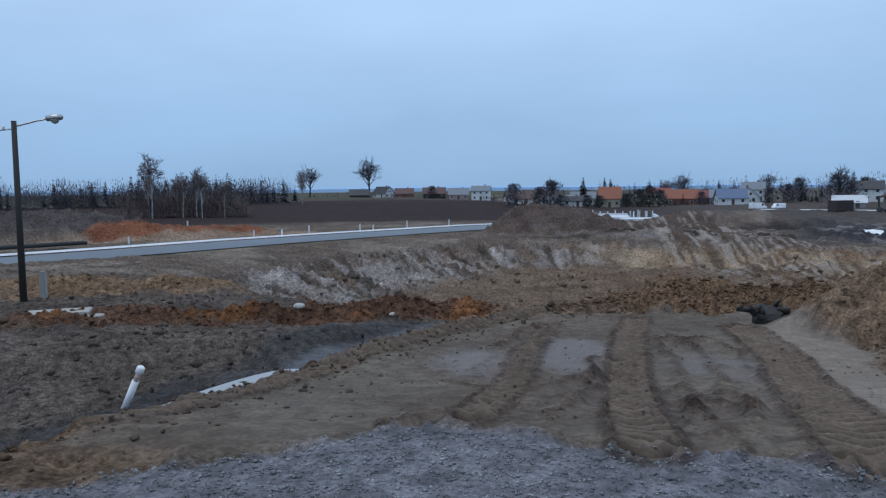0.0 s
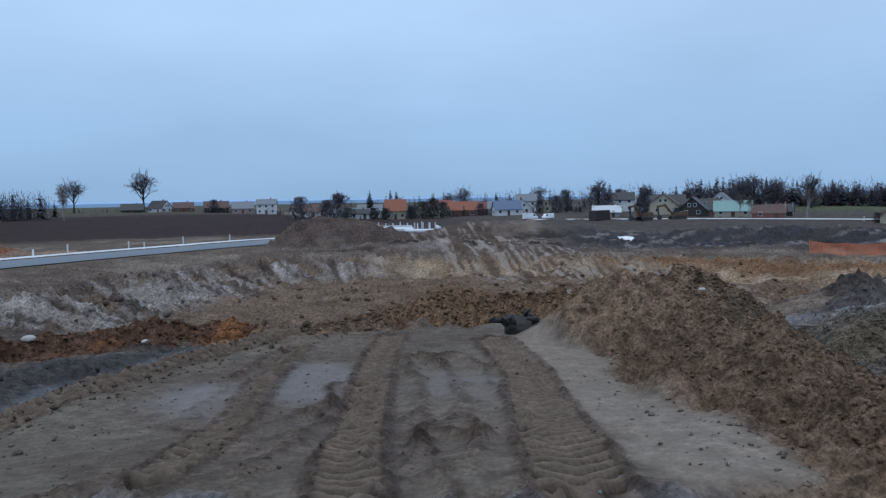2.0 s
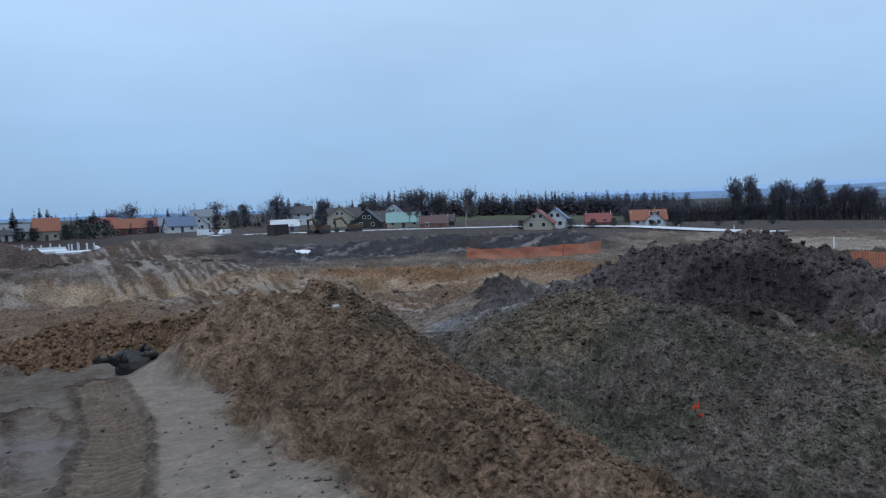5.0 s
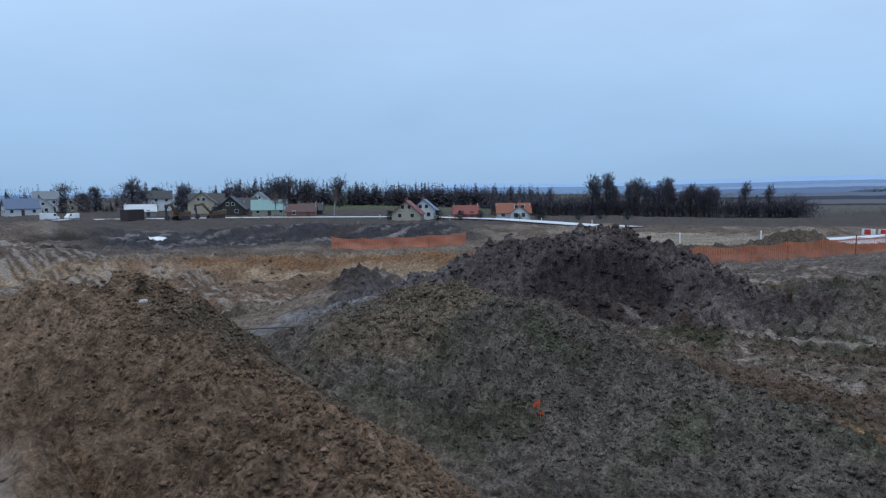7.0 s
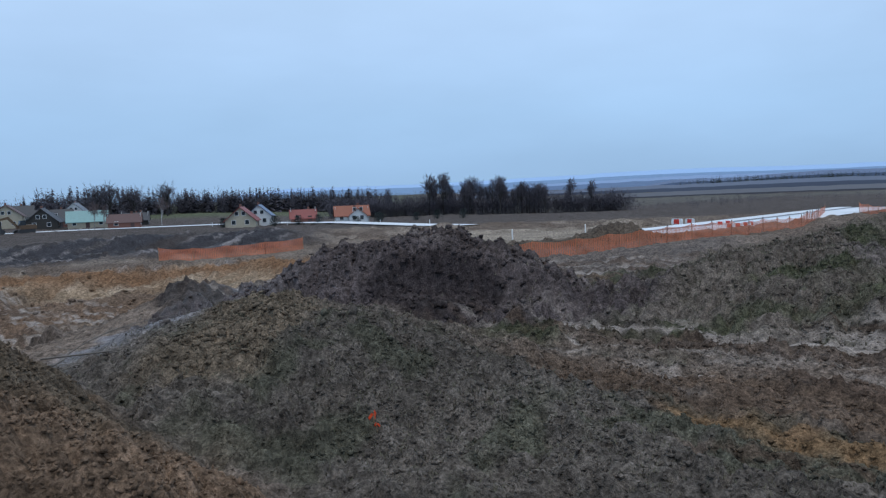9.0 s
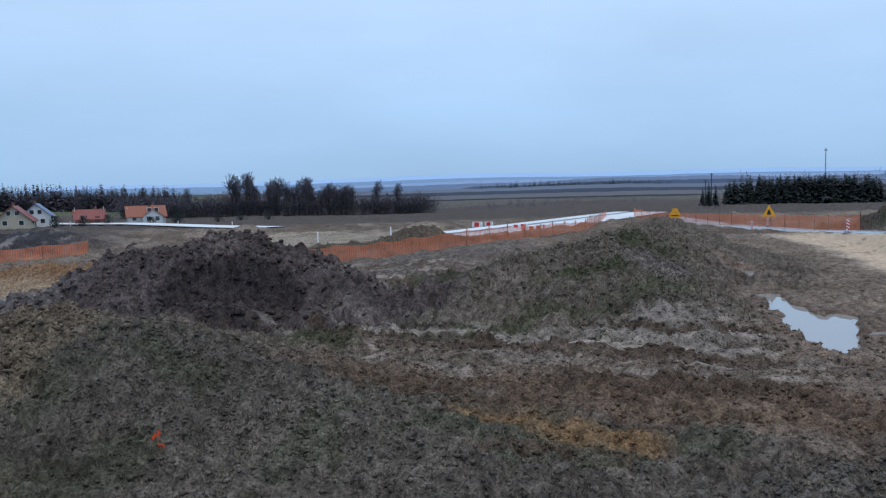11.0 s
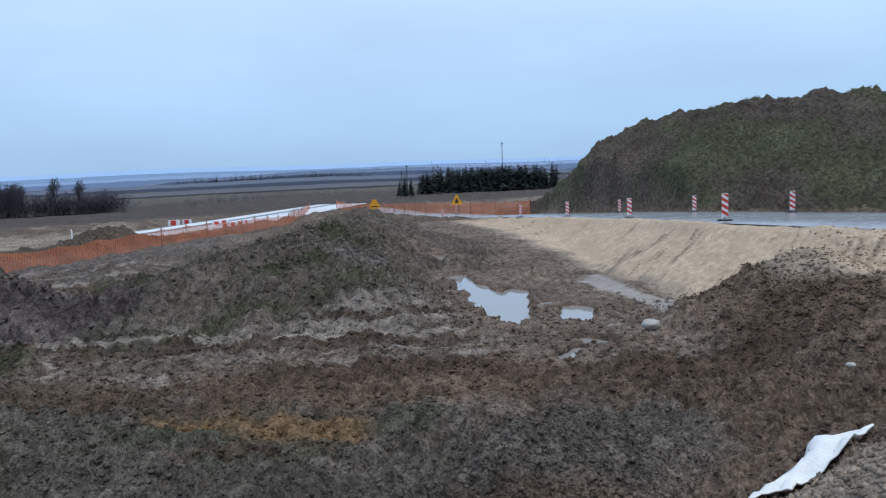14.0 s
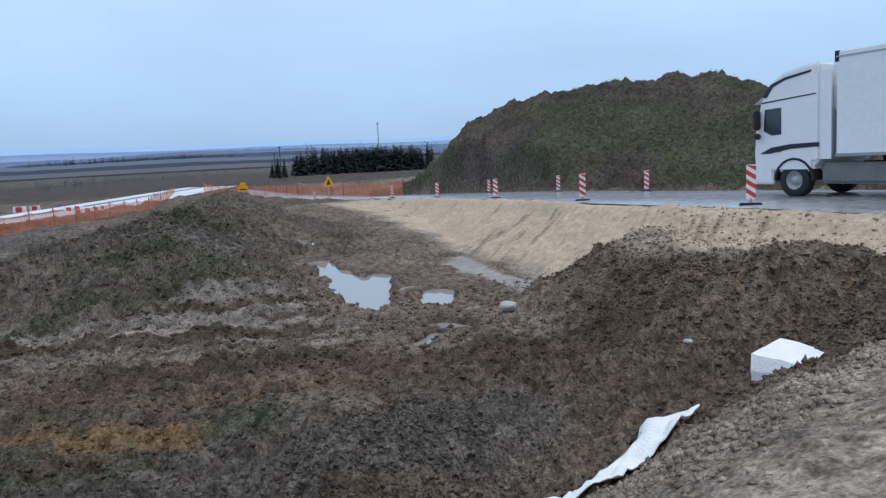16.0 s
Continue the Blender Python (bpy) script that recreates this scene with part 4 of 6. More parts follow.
def lorry(m):
    t = thing("lorry", "white articulated lorry with high-roof cab and plain box trailer", "lorry", m)
    # cab: side outline, x forwards from the front axle
    cab_side = [(1.36, 0.75), (1.40, 1.30), (1.36, 1.95), (1.16, 2.86), (1.00, 3.10), (0.78, 3.42), (0.35, 3.66), (-0.25, 3.78), (-0.82, 3.80), (-0.82, 1.02), (-0.62, 1.02), (-0.62, 0.75)]
    cab = part("cab", Shape().prism(cab_side, -1.22, 1.22), CABWHITE, t, "glossy white sleeper cab", bevel=0.07)
    for y, name in ((1.225, "side_window"), (-1.225, "side_window")):
        part(name, Shape().prism([(1.02, 1.98), (0.98, 2.62), (0.42, 2.64), (0.42, 1.86), (0.74, 1.84)], y - 0.012, y + 0.012), GLASS, cab, "dark side window")
        part("door_stripe", Shape().prism([(1.16, 1.30), (0.75, 1.48), (0.1, 1.56), (-0.8, 1.58), (-0.8, 1.46), (0.1, 1.42), (0.8, 1.30)], y - 0.010, y + 0.010), NAVY, cab, "dark blue swoosh")
        part("roof_stripe", Shape().prism([(1.06, 2.98), (0.78, 3.34), (0.3, 3.50), (-0.55, 3.62), (-0.55, 3.56), (0.3, 3.42), (0.7, 3.26), (0.92, 2.96)], y - 0.010, y + 0.010), NAVY, cab, "dark blue roof line")
        part("seam", Shape().prism([(1.10, 2.84), (-0.7, 2.96), (-0.7, 2.93), (1.10, 2.80)], y - 0.008, y + 0.008), NAVY, cab)
        part("door_handle", Shape().box((0.44, y - 0.02, 1.34), (0.60, y + 0.02, 1.46)), BLACK, cab)
    part("windscreen", Shape().add([(1.375, -1.05, 2.0), (1.375, 1.05, 2.0), (1.20, 1.05, 2.78), (1.20, -1.05, 2.78)], [(0, 1, 2, 3)]), GLASS, cab)
    part("visor", Shape().prism([(1.34, 2.86), (1.42, 2.80), (1.10, 3.02)], -1.15, 1.15), CABWHITE, cab, "white sun visor")
    for y in (1.36, -1.36):
        part("mirror", Shape().box((1.08, y - 0.10, 2.02), (1.24, y + 0.10, 2.60)), BLACK, cab, "black wing mirror", bevel=0.04)
        part("low_mirror", Shape().box((1.06, y - 0.09, 1.74), (1.22, y + 0.09, 1.92)), BLACK, cab, "black kerb mirror", bevel=0.04)
    part("bumper", Shape().prism([(1.44, 0.38), (1.50, 0.62), (1.44, 1.0), (0.72, 1.0), (0.66, 0.38)], -1.24, 1.24), CABWHITE, t, "white front bumper", bevel=0.05)
    for y in (1.0, -1.0):
        part("headlight", Shape().box((1.40, y - 0.2, 0.72), (1.49, y + 0.2, 0.9)), GLASS, t)
    for y in (1.02, -1.02):
        s = Shape()
        arc = [(0.66 * math.cos(a), 0.5 + 0.66 * math.sin(a)) for a in [math.pi * i / 10 for i in range(11)]]
        s.prism(arc + [(x * 0.9, 0.5 + (z - 0.5) * 0.9) for x, z in reversed(arc)], y - 0.2, y + 0.22)
        part("mudguard", s, BLACK, t, "black front mudguard")
    part("chassis", Shape().box((-5.2, -0.45, 0.62), (1.2, 0.45, 0.92)), BLACK, t, "dark chassis frame")
    for y in (1, -1):
        part("tank", Shape().box((-2.95, min(y * 0.55, y * 1.2), 0.40), (-0.85, max(y * 0.55, y * 1.2), 0.98)), TANK, t, "grey side tank", bevel=0.08)
        part("tank", Shape().box((-3.15, min(y * 0.6, y * 1.15), 0.45), (-2.98, max(y * 0.6, y * 1.15), 0.9)), BLACK, t)
    for y in (1.05, -1.05):
        wheel(t, 0, y, 0.5, 1 if y > 0 else -1)
        wheel(t, -3.8, y, 0.5, 1 if y > 0 else -1)
        for x in (-9.4, -10.7, -12.0):
            wheel(t, x, y, 0.5, 1 if y > 0 else -1)
        part("tail_bracket", Shape().box((-4.98, y - 0.28, 0.62), (-4.84, y + 0.2, 0.84)), BLACK, t)
        lamp = part("tail_light", Shape().box((-4.99, y - 0.26, 0.66), (-4.80, y + 0.21, 0.80)), TAIL, t, "red lit tail light", bevel=0.01)
        part("mud_flap", Shape().box((-4.55, y - 0.25, 0.25), (-4.52, y + 0.25, 0.95)), BLACK, t, "black mud flap")
    part("air_deflector", Shape().box((-1.15, -1.2, 1.1), (-0.84, -1.14, 3.55)), CABWHITE, t, "white side deflector")
    part("air_deflector", Shape().box((-1.15, 1.14, 1.1), (-0.84, 1.2, 3.55)), CABWHITE, t, "white side deflector")
    box_ = part("trailer_box", Shape().box((-14.95, -1.275, 1.16), (-1.35, 1.275, 4.0)), BOXWHITE, t, "plain white trailer box", bevel=0.03)
    part("fridge_unit", Shape().box((-1.36, -0.95, 2.45), (-1.0, 0.95, 3.85)), CABWHITE, box_, bevel=0.06)
    for y in (-1.28, 1.28):
        part("top_rail", Shape().box((-14.95, y - 0.015, 3.84), (-1.35, y + 0.015, 3.875)), STEEL, box_, "thin grey rail")
        part("bottom_rail", Shape().box((-14.95, y - 0.015, 1.16), (-1.35, y + 0.015, 1.24)), STEEL, box_, "grey lower rail")
        for i in range(5):
            part("marker_light", Shape().box((-5.0 - 2.1 * i, y - 0.02, 1.06), (-4.86 - 2.1 * i, y + 0.02, 1.12)), AMBER, box_, "small amber side light")
    part("corner_cap", Shape().box((-1.42, 1.20, 3.72), (-1.30, 1.285, 4.01)), BLACK, box_, "dark corner cap")
    part("underframe", Shape().box((-14.8, -0.5, 0.92), (-2.2, 0.5, 1.16)), BLACK, t, "dark trailer underframe")
    for y in (0.95, -0.95):
        part("landing_leg", Shape().box((-6.4, y - 0.08, 0.28), (-6.22, y + 0.08, 1.1)), BLACK, t)
        part("pallet_box", Shape().box((-8.7, min(y, y * 1.3), 0.42), (-6.7, max(y, y * 1.3), 1.08)), BLACK, t, "dark pallet box", bevel=0.03)
    return t


RIM = plain("steel_rim", (0.45, 0.46, 0.48), 0.45, metal=0.4, vary=0.25)
CABWHITE = plain("cab_paint", (0.86, 0.87, 0.88), 0.22, vary=0.05)
BOXWHITE = plain("box_panel", (0.86, 0.88, 0.90), 0.45, vary=0.06, scale=1.5)
NAVY = plain("dark_blue_film", (0.02, 0.026, 0.045), 0.35)
TANK = plain("dusty_tank", (0.20, 0.20, 0.20), 0.5, metal=0.3, vary=0.3)
TAIL = plain("tail_lamp", (0.9, 0.04, 0.02), 0.3, emit=1.4)
AMBER = plain("amber_lamp", (0.9, 0.5, 0.1), 0.3, emit=0.8)
lorry(pose(19.95, -16.6, float(along(np.array([20.0]), np.array([-16.0]), ROAD)[1][0]) + 0.03, 0, 1.2, 8) @ Matrix.Scale(0.94, 4))


# ---- street lamp and things near it ----
def street_lamp(m):
    t = thing("street_lamp", "dark wooden street lamp post with one arm and glass head", "street lamp", m)
    part("post", Shape().tube((0, 0, -0.3), (0, 0, 6.35), 0.125, 0.085, 10), DARKWOOD, t, "tarred wooden post", smooth=True)
    arm = part("arm", Shape().tube((0, 0, 6.15), (0.7, 0, 6.35), 0.03, n=6).tube((0.7, 0, 6.35), (1.15, 0, 6.45), 0.03, n=6), STEEL, t)
    s = Shape()
    s.lathe([(0.02, 0), (0.10, 0.05), (0.13, 0.3), (0.10, 0.55), (0.02, 0.6)], (1.0, 0, 6.44), (1, 0, 0.12), 12)
    part("lamp_head", s, STEEL, arm, "grey metal lamp head", smooth=True)
    part("glass_bowl", Shape().lathe([(0.01, -0.16), (0.09, -0.13), (0.14, -0.05), (0.15, 0.0)], (1.32, 0, 6.42), (0, 0, 1), 14), CONCRETE, arm, "cloudy glass bowl", smooth=True)
    part("bracket", Shape().tube((-0.9, 0.1, 5.98), (0, 0, 6.08), 0.025, n=5), STEEL, t)
    part("insulator", Shape().lathe([(0.0, 0), (0.06, 0.02), (0.05, 0.12), (0.0, 0.16)], (-0.35, 0.04, 6.05), (0, 0, 1), 8), WHITE, t)
    return t


street_lamp(on_ground(-14.75, 26.1, 12))


def slanting_pipe(m):
    t = thing("marker_pipe", "white plastic marker pipe leaning in the ditch bank", "pipe", m)
    part("tube", Shape().tube((0, 0, -0.3), (0, 0, 0.62), 0.075, n=12), WHITE, t, "white plastic tube", smooth=True)
    part("collar", Shape().tube((0, 0, 0.62), (0, 0, 0.82), 0.055, n=12), plain("stained_plastic", (0.55, 0.42, 0.36), 0.5), t, "stained collar", smooth=True)
    part("cap", Shape().lathe([(0.055, 0.80), (0.085, 0.82), (0.085, 0.94), (0.05, 0.97), (0.0, 0.97)], (0, 0, 0), (0, 0, 1), 12), WHITE, t, "white cap", smooth=True)
    return t


slanting_pipe(pose(-5.68, 12.98, ground_height(-5.68, 12.98) + 0.02, 8, 26, 0) @ Matrix.Scale(0.85, 4))
single("concrete_lid", Shape().box((-0.9, -0.5, 0), (0.9, 0.5, 0.16)).box((0.5, -0.75, -0.05), (1.3, 0.35, 0.05)), CONCRETE, "grey concrete shaft cover lying on sandy ground", "concrete slab", on_ground(-11.5, 22.1, 20, -0.02), bevel=0.02)
single("marker_post", Shape().box((-0.1, -0.1, -0.1), (0.1, 0.1, 0.9)), CONCRETE, "pale concrete marker block beside the lamp post", "marker post", on_ground(-14.3, 26.6), bevel=0.02)


# ---- membrane sheets, stone, root, flag ----
def draped(name, label, rows, cols, place, lift=0.03):
    """A crumpled sheet over the soil: place(u, v) gives x, y."""
    s = Shape()
    vs = []
    for i in range(rows + 1):
        for j in range(cols + 1):
            x, y = place(i / rows, j / cols)
            z = ground_height(x, y) + lift + 0.035 * noise.noise((x * 5, y * 5, 3)) + 0.02 * noise.noise((x * 14, y * 14, 7))
            vs.append((x, y, z))
    k = cols + 1
    s.add(vs, [(i * k + j, i * k + j + 1, (i + 1) * k + j + 1, (i + 1) * k + j) for i in range(rows) for j in range(cols)])
    ob = single(name, s, SHEET, label, "membrane", smooth=True)
    mod = ob.modifiers.new("thickness", "SOLIDIFY")
    mod.thickness, mod.offset = 0.012, 0
    return ob


def strip_place(u, v):
    x0, y0 = 9.72 + 0.05 * math.sin(9 * u), -1.2 - 2.95 * u
    w = (0.16 + 0.30 * u) * min(1, (1 - u) * 7 + 0.2) * (1 + 0.2 * math.sin(23 * u) + 0.1 * math.sin(61 * u))
    return x0 + w * (v - 0.2) - 0.1 * (1 - u), y0


draped("membrane_sheet", "torn white geotextile strip lying on a soil bank", 44, 8, strip_place, 0.085)


def membrane_block(m):
    s = Shape()
    n = 14
    vs = []
    for i in range(n + 1):
        u = i / n
        w, h = 0.5 * (1 - 0.75 * u ** 1.6), 0.42 * (1 - 0.72 * u)
        for j in range(9):
            a = math.pi * j / 8
            k = 0.02 * noise.noise((u * 7, j * 1.3, 2))
            px = w * max(-1, min(1, 1.25 * math.cos(a)))
            vs.append((1.5 * u, px, h * min(1, 1.5 * math.sin(a)) + k))
    s.add(vs, [(i * 9 + j, i * 9 + j + 1, (i + 1) * 9 + j + 1, (i + 1) * 9 + j) for i in range(n) for j in range(8)] + [tuple(range(8, -1, -1))])
    return single("membrane_roll", s, SHEET, "white geotextile bundle half buried in loose soil", "membrane", m)


membrane_block(pose(11.05, -6.3, ground_height(11.0, -6.3) + 0.02, 0, -6, 205) @ Matrix.Scale(1.05, 4))


def rock(r, seed, flat=0.6, sub=2):
    bm = bmesh.new()
    bmesh.ops.create_icosphere(bm, subdivisions=sub, radius=r)
    for v in bm.verts:
        k = 1 + 0.28 * noise.noise(v.co / r * 1.4 + Vector((seed, 0, 0))) + 0.1 * noise.noise(v.co / r * 4 + Vector((0, seed, 0)))
        v.co = Vector((v.co.x * k * 1.25, v.co.y * k, v.co.z * k * flat))
    s = Shape()
    s.v = [tuple(v.co) for v in bm.verts]
    s.f = [tuple(v.index for v in f.verts) for f in bm.faces]
    bm.free()
    return s


STONE = plain("pale_field_stone", (0.42, 0.40, 0.37), 0.8, vary=0.2, bump=0.01)
single("boulder", rock(0.19, 3.0, sub=3), STONE, "pale rounded field stone lying in the mud", "stone", on_ground(18.6, -6.15, 20, -0.05), smooth=True)
for i, (x, y, r) in enumerate(((8.0, 10.7, 0.055), (-4.6, 24.0, 0.17), (-1.6, 24.6, 0.12), (10.1, 7.7, 0.06), (17.6, 13.4, 0.09), (13.0, -6.6, 0.07))):
    single("stone", rock(r, 5.0 + i), STONE, "small pale stone lying on loose soil", "stone", on_ground(x, y, 40 * i, -r * 0.25), group="field stones", smooth=True)


def root_stump(m):
    t = thing("root_stump", "dark uprooted tree stump lying at the end of the bay", "stump", m)
    rng = random.Random(8)
    part("stump", rock(0.26, 11.0, 0.8, 2), DARKWOOD, t, "dark torn stump")
    for i in range(8):
        s = Shape()
        p = Vector((rng.uniform(-0.3, 0.3), rng.uniform(-0.1, 0.1), rng.uniform(0.0, 0.1)))
        for k in range(4):
            q = p + Vector((rng.uniform(-0.26, 0.26), rng.uniform(-0.16, 0.16), rng.uniform(-0.06, 0.13)))
            s.tube(p, q, 0.08 - 0.015 * k, 0.065 - 0.015 * k, 7)
            p = q
        part("root", s, DARKWOOD, t, smooth=True)
    return t


root_stump(on_ground(5.75, 12.75, 10, -0.05))


def marker_flag(m):
    t = thing("marker_ribbon", "orange survey ribbon tied to a short stake in mossy soil", "survey marker", m, group="survey ribbons")
    part("stake", Shape().tube((0, 0, -0.1), (0.02, 0, 0.30), 0.012, n=5), WOODPOST, t)
    s = Shape()
    for a, z in ((0.0, 0.30), (2.2, 0.24), (4.1, 0.27)):
        c, d = math.cos(a), math.sin(a)
        s.add([(0, 0, z), (0.05 * c, 0.05 * d, z + 0.05), (0.13 * c, 0.13 * d, z - 0.06), (0.10 * c, 0.10 * d, z - 0.13)], [(0, 1, 2, 3)])
    part("ribbon", s, plain("orange_ribbon", (0.9, 0.10, 0.03), 0.5), t, "bright orange plastic ribbon")
    return t


ribbon = marker_flag(on_ground(12.55, 7.52, 0, 0, 0, 0.62))
copy_thing(ribbon, on_ground(12.38, 7.36, 80, 0, 0, 0.62))


def fallen_branch(seed, label, length, m):
    """A bare branch lying on the soil, with side twigs."""
    rng = random.Random(seed)

    def run(p, way, ln, r, out, deep):
        for i in range(5):
            q = p + way * (ln / 5)
            out.tube(p, q, r * (1 - 0.15 * i), r * (0.85 - 0.15 * i), 5, caps=False)
            if deep and i:
                side = (way + Vector((rng.uniform(-0.9, 0.9), rng.uniform(-0.9, 0.9), rng.uniform(-0.1, 0.35)))).normalized()
                run(q, side, ln * rng.uniform(0.25, 0.5), r * 0.5, out, deep - 1)
            p = q
            way = (way + Vector((rng.uniform(-0.55, 0.55), rng.uniform(-0.55, 0.55), rng.uniform(-0.12, 0.10)))).normalized()

    limb = Shape()
    run(Vector((-length / 2, 0, 0.10)), Vector((1, 0.1, 0.08)).normalized(), length, 0.024, limb, 2)
    return single("fallen_branch", limb, plain("weathered_branch", (0.17, 0.145, 0.125), 0.85, vary=0.3), label, "branch", m, "fallen branches", smooth=True)


fallen_branch(3, "pale bare branch lying between the heaps", 2.8, on_ground(13.4, 14.3, -70))
fallen_branch(5, "tangled dry branch lying on wet soil", 2.2, on_ground(14.6, 16.6, 20))
fallen_branch(8, "thin dry branch lying on wet soil", 2.0, on_ground(13.9, 15.6, 120))


# ---- signs, masts, barriers and site things far off ----
def work_sign(m, diamond, label):
    t = thing("work_sign", label, "road sign", m, group="yellow road work signs")
    part("post", Shape().tube((0, 0.02, -0.2), (0, 0.02, 1.6), 0.03, n=6), STEEL, t)
    if diamond:
        part("plate", Shape().prism([(-0.62, 1.4), (0.62, 1.4), (0.0, 2.5)], -0.02, 0.0), YELLOW, t, "yellow triangular plate", bevel=0.006)
        part("symbol", Shape().prism([(-0.2, 1.58), (0.2, 1.58), (0.05, 2.05), (-0.05, 2.05)], -0.026, -0.02), BLACK, t)
    else:
        part("plate", Shape().box((-0.55, -0.02, 0.9), (0.55, 0.0, 1.5)), YELLOW, t, "yellow plate", bevel=0.01)
        part("upper_plate", Shape().prism([(-0.4, 1.52), (0.4, 1.52), (0.25, 1.95), (-0.25, 1.95)], -0.02, 0.0), YELLOW, t)
        part("symbol", Shape().box((-0.4, -0.026, 1.1), (0.4, -0.02, 1.22)), BLACK, t)
    return t


work_sign(on_ground(88.2, -6.6, -96), False, "yellow road work sign board standing at the site entrance")
work_sign(on_ground(77.0, -13.9, -102), True, "yellow triangular road work warning sign beside the road")


def barrier(m):
    t = thing("road_barrier", "red and white plastic road barrier on the new road", "barrier", m, group="red and white barriers")
    part("body", Shape().prism([(-0.9, 0), (0.9, 0), (0.9, 0.3), (0.85, 0.9), (-0.85, 0.9), (-0.9, 0.3)], -0.22, 0.22), WHITE, t, "white plastic body", bevel=0.04)
    part("panel", Shape().box((-0.45, -0.24, 0.1), (0.45, 0.24, 0.86)), RED, t, "red middle section")
    return t


bar = barrier(on_ground(100.0, 17.3, 70, 0, 0, 0.8))
for x, y, turn in ((103.0, 16.2, 75), (95.0, 11.6, 70), (96.6, 10.9, 62), (91.0, 9.3, 60), (92.6, 8.7, 66), (94.2, 8.2, 60), (89.2, 10.0, 58)):
    copy_thing(bar, on_ground(x, y, turn, 0, 0, 0.8))

single("lattice_mast", Shape().tube((0, 0, -1), (0, 0, 22), 0.42, 0.22, 6).box((-1.2, -0.3, 20.6), (1.2, 0.3, 21.4)), STEEL, "thin grey lattice mast above the trees", "mast", on_ground(386, -103.2, 0))
for x, y, h in ((236.0, -31.0, 9.5), (-73.0, 158.0, 7.5), (226.0, -28.0, 7.5)):
    t = thing("power_pole", "thin dark power pole with a short crossarm", "power pole", on_ground(x, y, 30), group="power poles")
    part("pole", Shape().tube((0, 0, -0.5), (0, 0, h), 0.16, 0.11, 7), DARKWOOD, t)
    part("crossarm", Shape().box((-0.9, -0.06, h - 0.5), (0.9, 0.06, h - 0.36)), DARKWOOD, t)

POST = Shape().box((-0.09, -0.05, -0.2), (0.09, 0.05, 0.95)).prism([(-0.09, 0.95), (0.09, 0.95), (0.09, 1.02)], -0.05, 0.05)
post = single("guide_post", POST, WHITE, "white plastic guide post beside the new road", "guide post", on_ground(-41.5, 74.1, 30), group="guide posts", bevel=0.01)
for x, y in ((-35.2, 84.5), (-33.9, 100.8), (-24.5, 99.0), (-19.4, 92.5), (-18.1, 104.6), (-11.4, 109.4), (-9.4, 109.0), (-4.8, 118.5), (2.0, 122.9),
             (133, 127), (136.5, 108), (130, 85), (126, 77), (118, 62), (72, 20.5), (82, 24), (68, 27)):
    copy_thing(post, on_ground(x, y, 30))
for i, off in enumerate((-5.0, -5.6)):
    s = Shape()
    for p, q in zip(WESTEDGE[:3], WESTEDGE[1:3]):
        s.tube((p[0] + off * 0.8, p[1] - off * 0.62, p[2] + 0.45), (q[0] + off * 0.8, q[1] - off * 0.62, q[2] + 0.45), 0.2, n=7)
    single("drain_pipe", s, BLACK, "long black plastic drain pipe lying along the new road", "pipe", group="black drain pipes")


# ---- concrete culvert, vans, container, diggers ----
slab = thing("culvert_slab", "pale concrete slab with upright posts beyond the pit", "concrete slab", on_ground(36.5, 141.5, -12))
part("deck", Shape().prism([(-5.5, -0.2), (0.5, -0.2), (0.5, 0.2), (-5.5, 0.2)], -2.0, 9.0), PALEROAD, slab, "pale concrete deck", bevel=0.03)
part("apron", Shape().prism([(-1.5, -0.25), (5.2, -0.25), (5.2, 0.12), (-1.5, 0.12)], -8.0, -1.0), PALEROAD, slab, "pale concrete apron", bevel=0.03)
part("kerb", Shape().box((-5.5, 8.6, 0.2), (0.5, 9.0, 0.55)), PALEROAD, slab)
part("kerb", Shape().box((4.8, -8.0, 0.12), (5.2, 3.0, 0.7)), PALEROAD, slab)
for i in range(8):
    part("upright", Shape().box((-6.6 + 1.5 * i, 9.4, -0.2), (-6.35 + 1.5 * i, 9.7, 1.0 + 0.25 * (i % 3 == 0))), PALEROAD, slab)
for i in range(4):
    part("upright", Shape().box((1.0 + 1.2 * i, -1.6 + 2.0 * (i % 2), -0.2), (1.22 + 1.2 * i, -1.38 + 2.0 * (i % 2), 1.3)), PALEROAD, slab)


def van(m):
    t = thing("van", "white parked delivery van in front of the houses", "van", m, group="parked vans")
    body = part("body", Shape().prism([(-2.7, 0.4), (2.6, 0.4), (2.7, 1.1), (2.0, 1.4), (1.5, 2.3), (-2.6, 2.4), (-2.7, 2.2)], -0.98, 0.98), CABWHITE, t, "white van body", bevel=0.08)
    for y in (-0.985, 0.985):
        part("window", Shape().prism([(0.7, 1.4), (1.7, 1.4), (1.35, 2.1), (0.7, 2.1)], y - 0.01, y + 0.01), GLASS, body)
    for x in (-1.8, 1.8):
        for y in (-0.85, 0.85):
            wheel(t, x, y, 0.34, 1 if y > 0 else -1, 0.34)
    return t


v = van(on_ground(84.1, 193.2, 10, 0, 0, 0.8))
copy_thing(v, on_ground(88.6, 191.2, 190, 0, 0, 0.8))

cont = thing("container", "dark rusty site container standing on soil", "container", on_ground(91.7, 167.3, 20))
part("body", Shape().box((-2.6, -1.2, 0), (2.6, 1.2, 2.5)), plain("rust_paint", (0.05, 0.035, 0.035), 0.7), cont, bevel=0.03)
for i in range(10):
    part("rib", Shape().box((-2.4 + 0.5 * i, -1.24, 0.15), (-2.25 + 0.5 * i, -1.19, 2.35)), plain("rust_paint", (0.05, 0.035, 0.035), 0.7), cont)


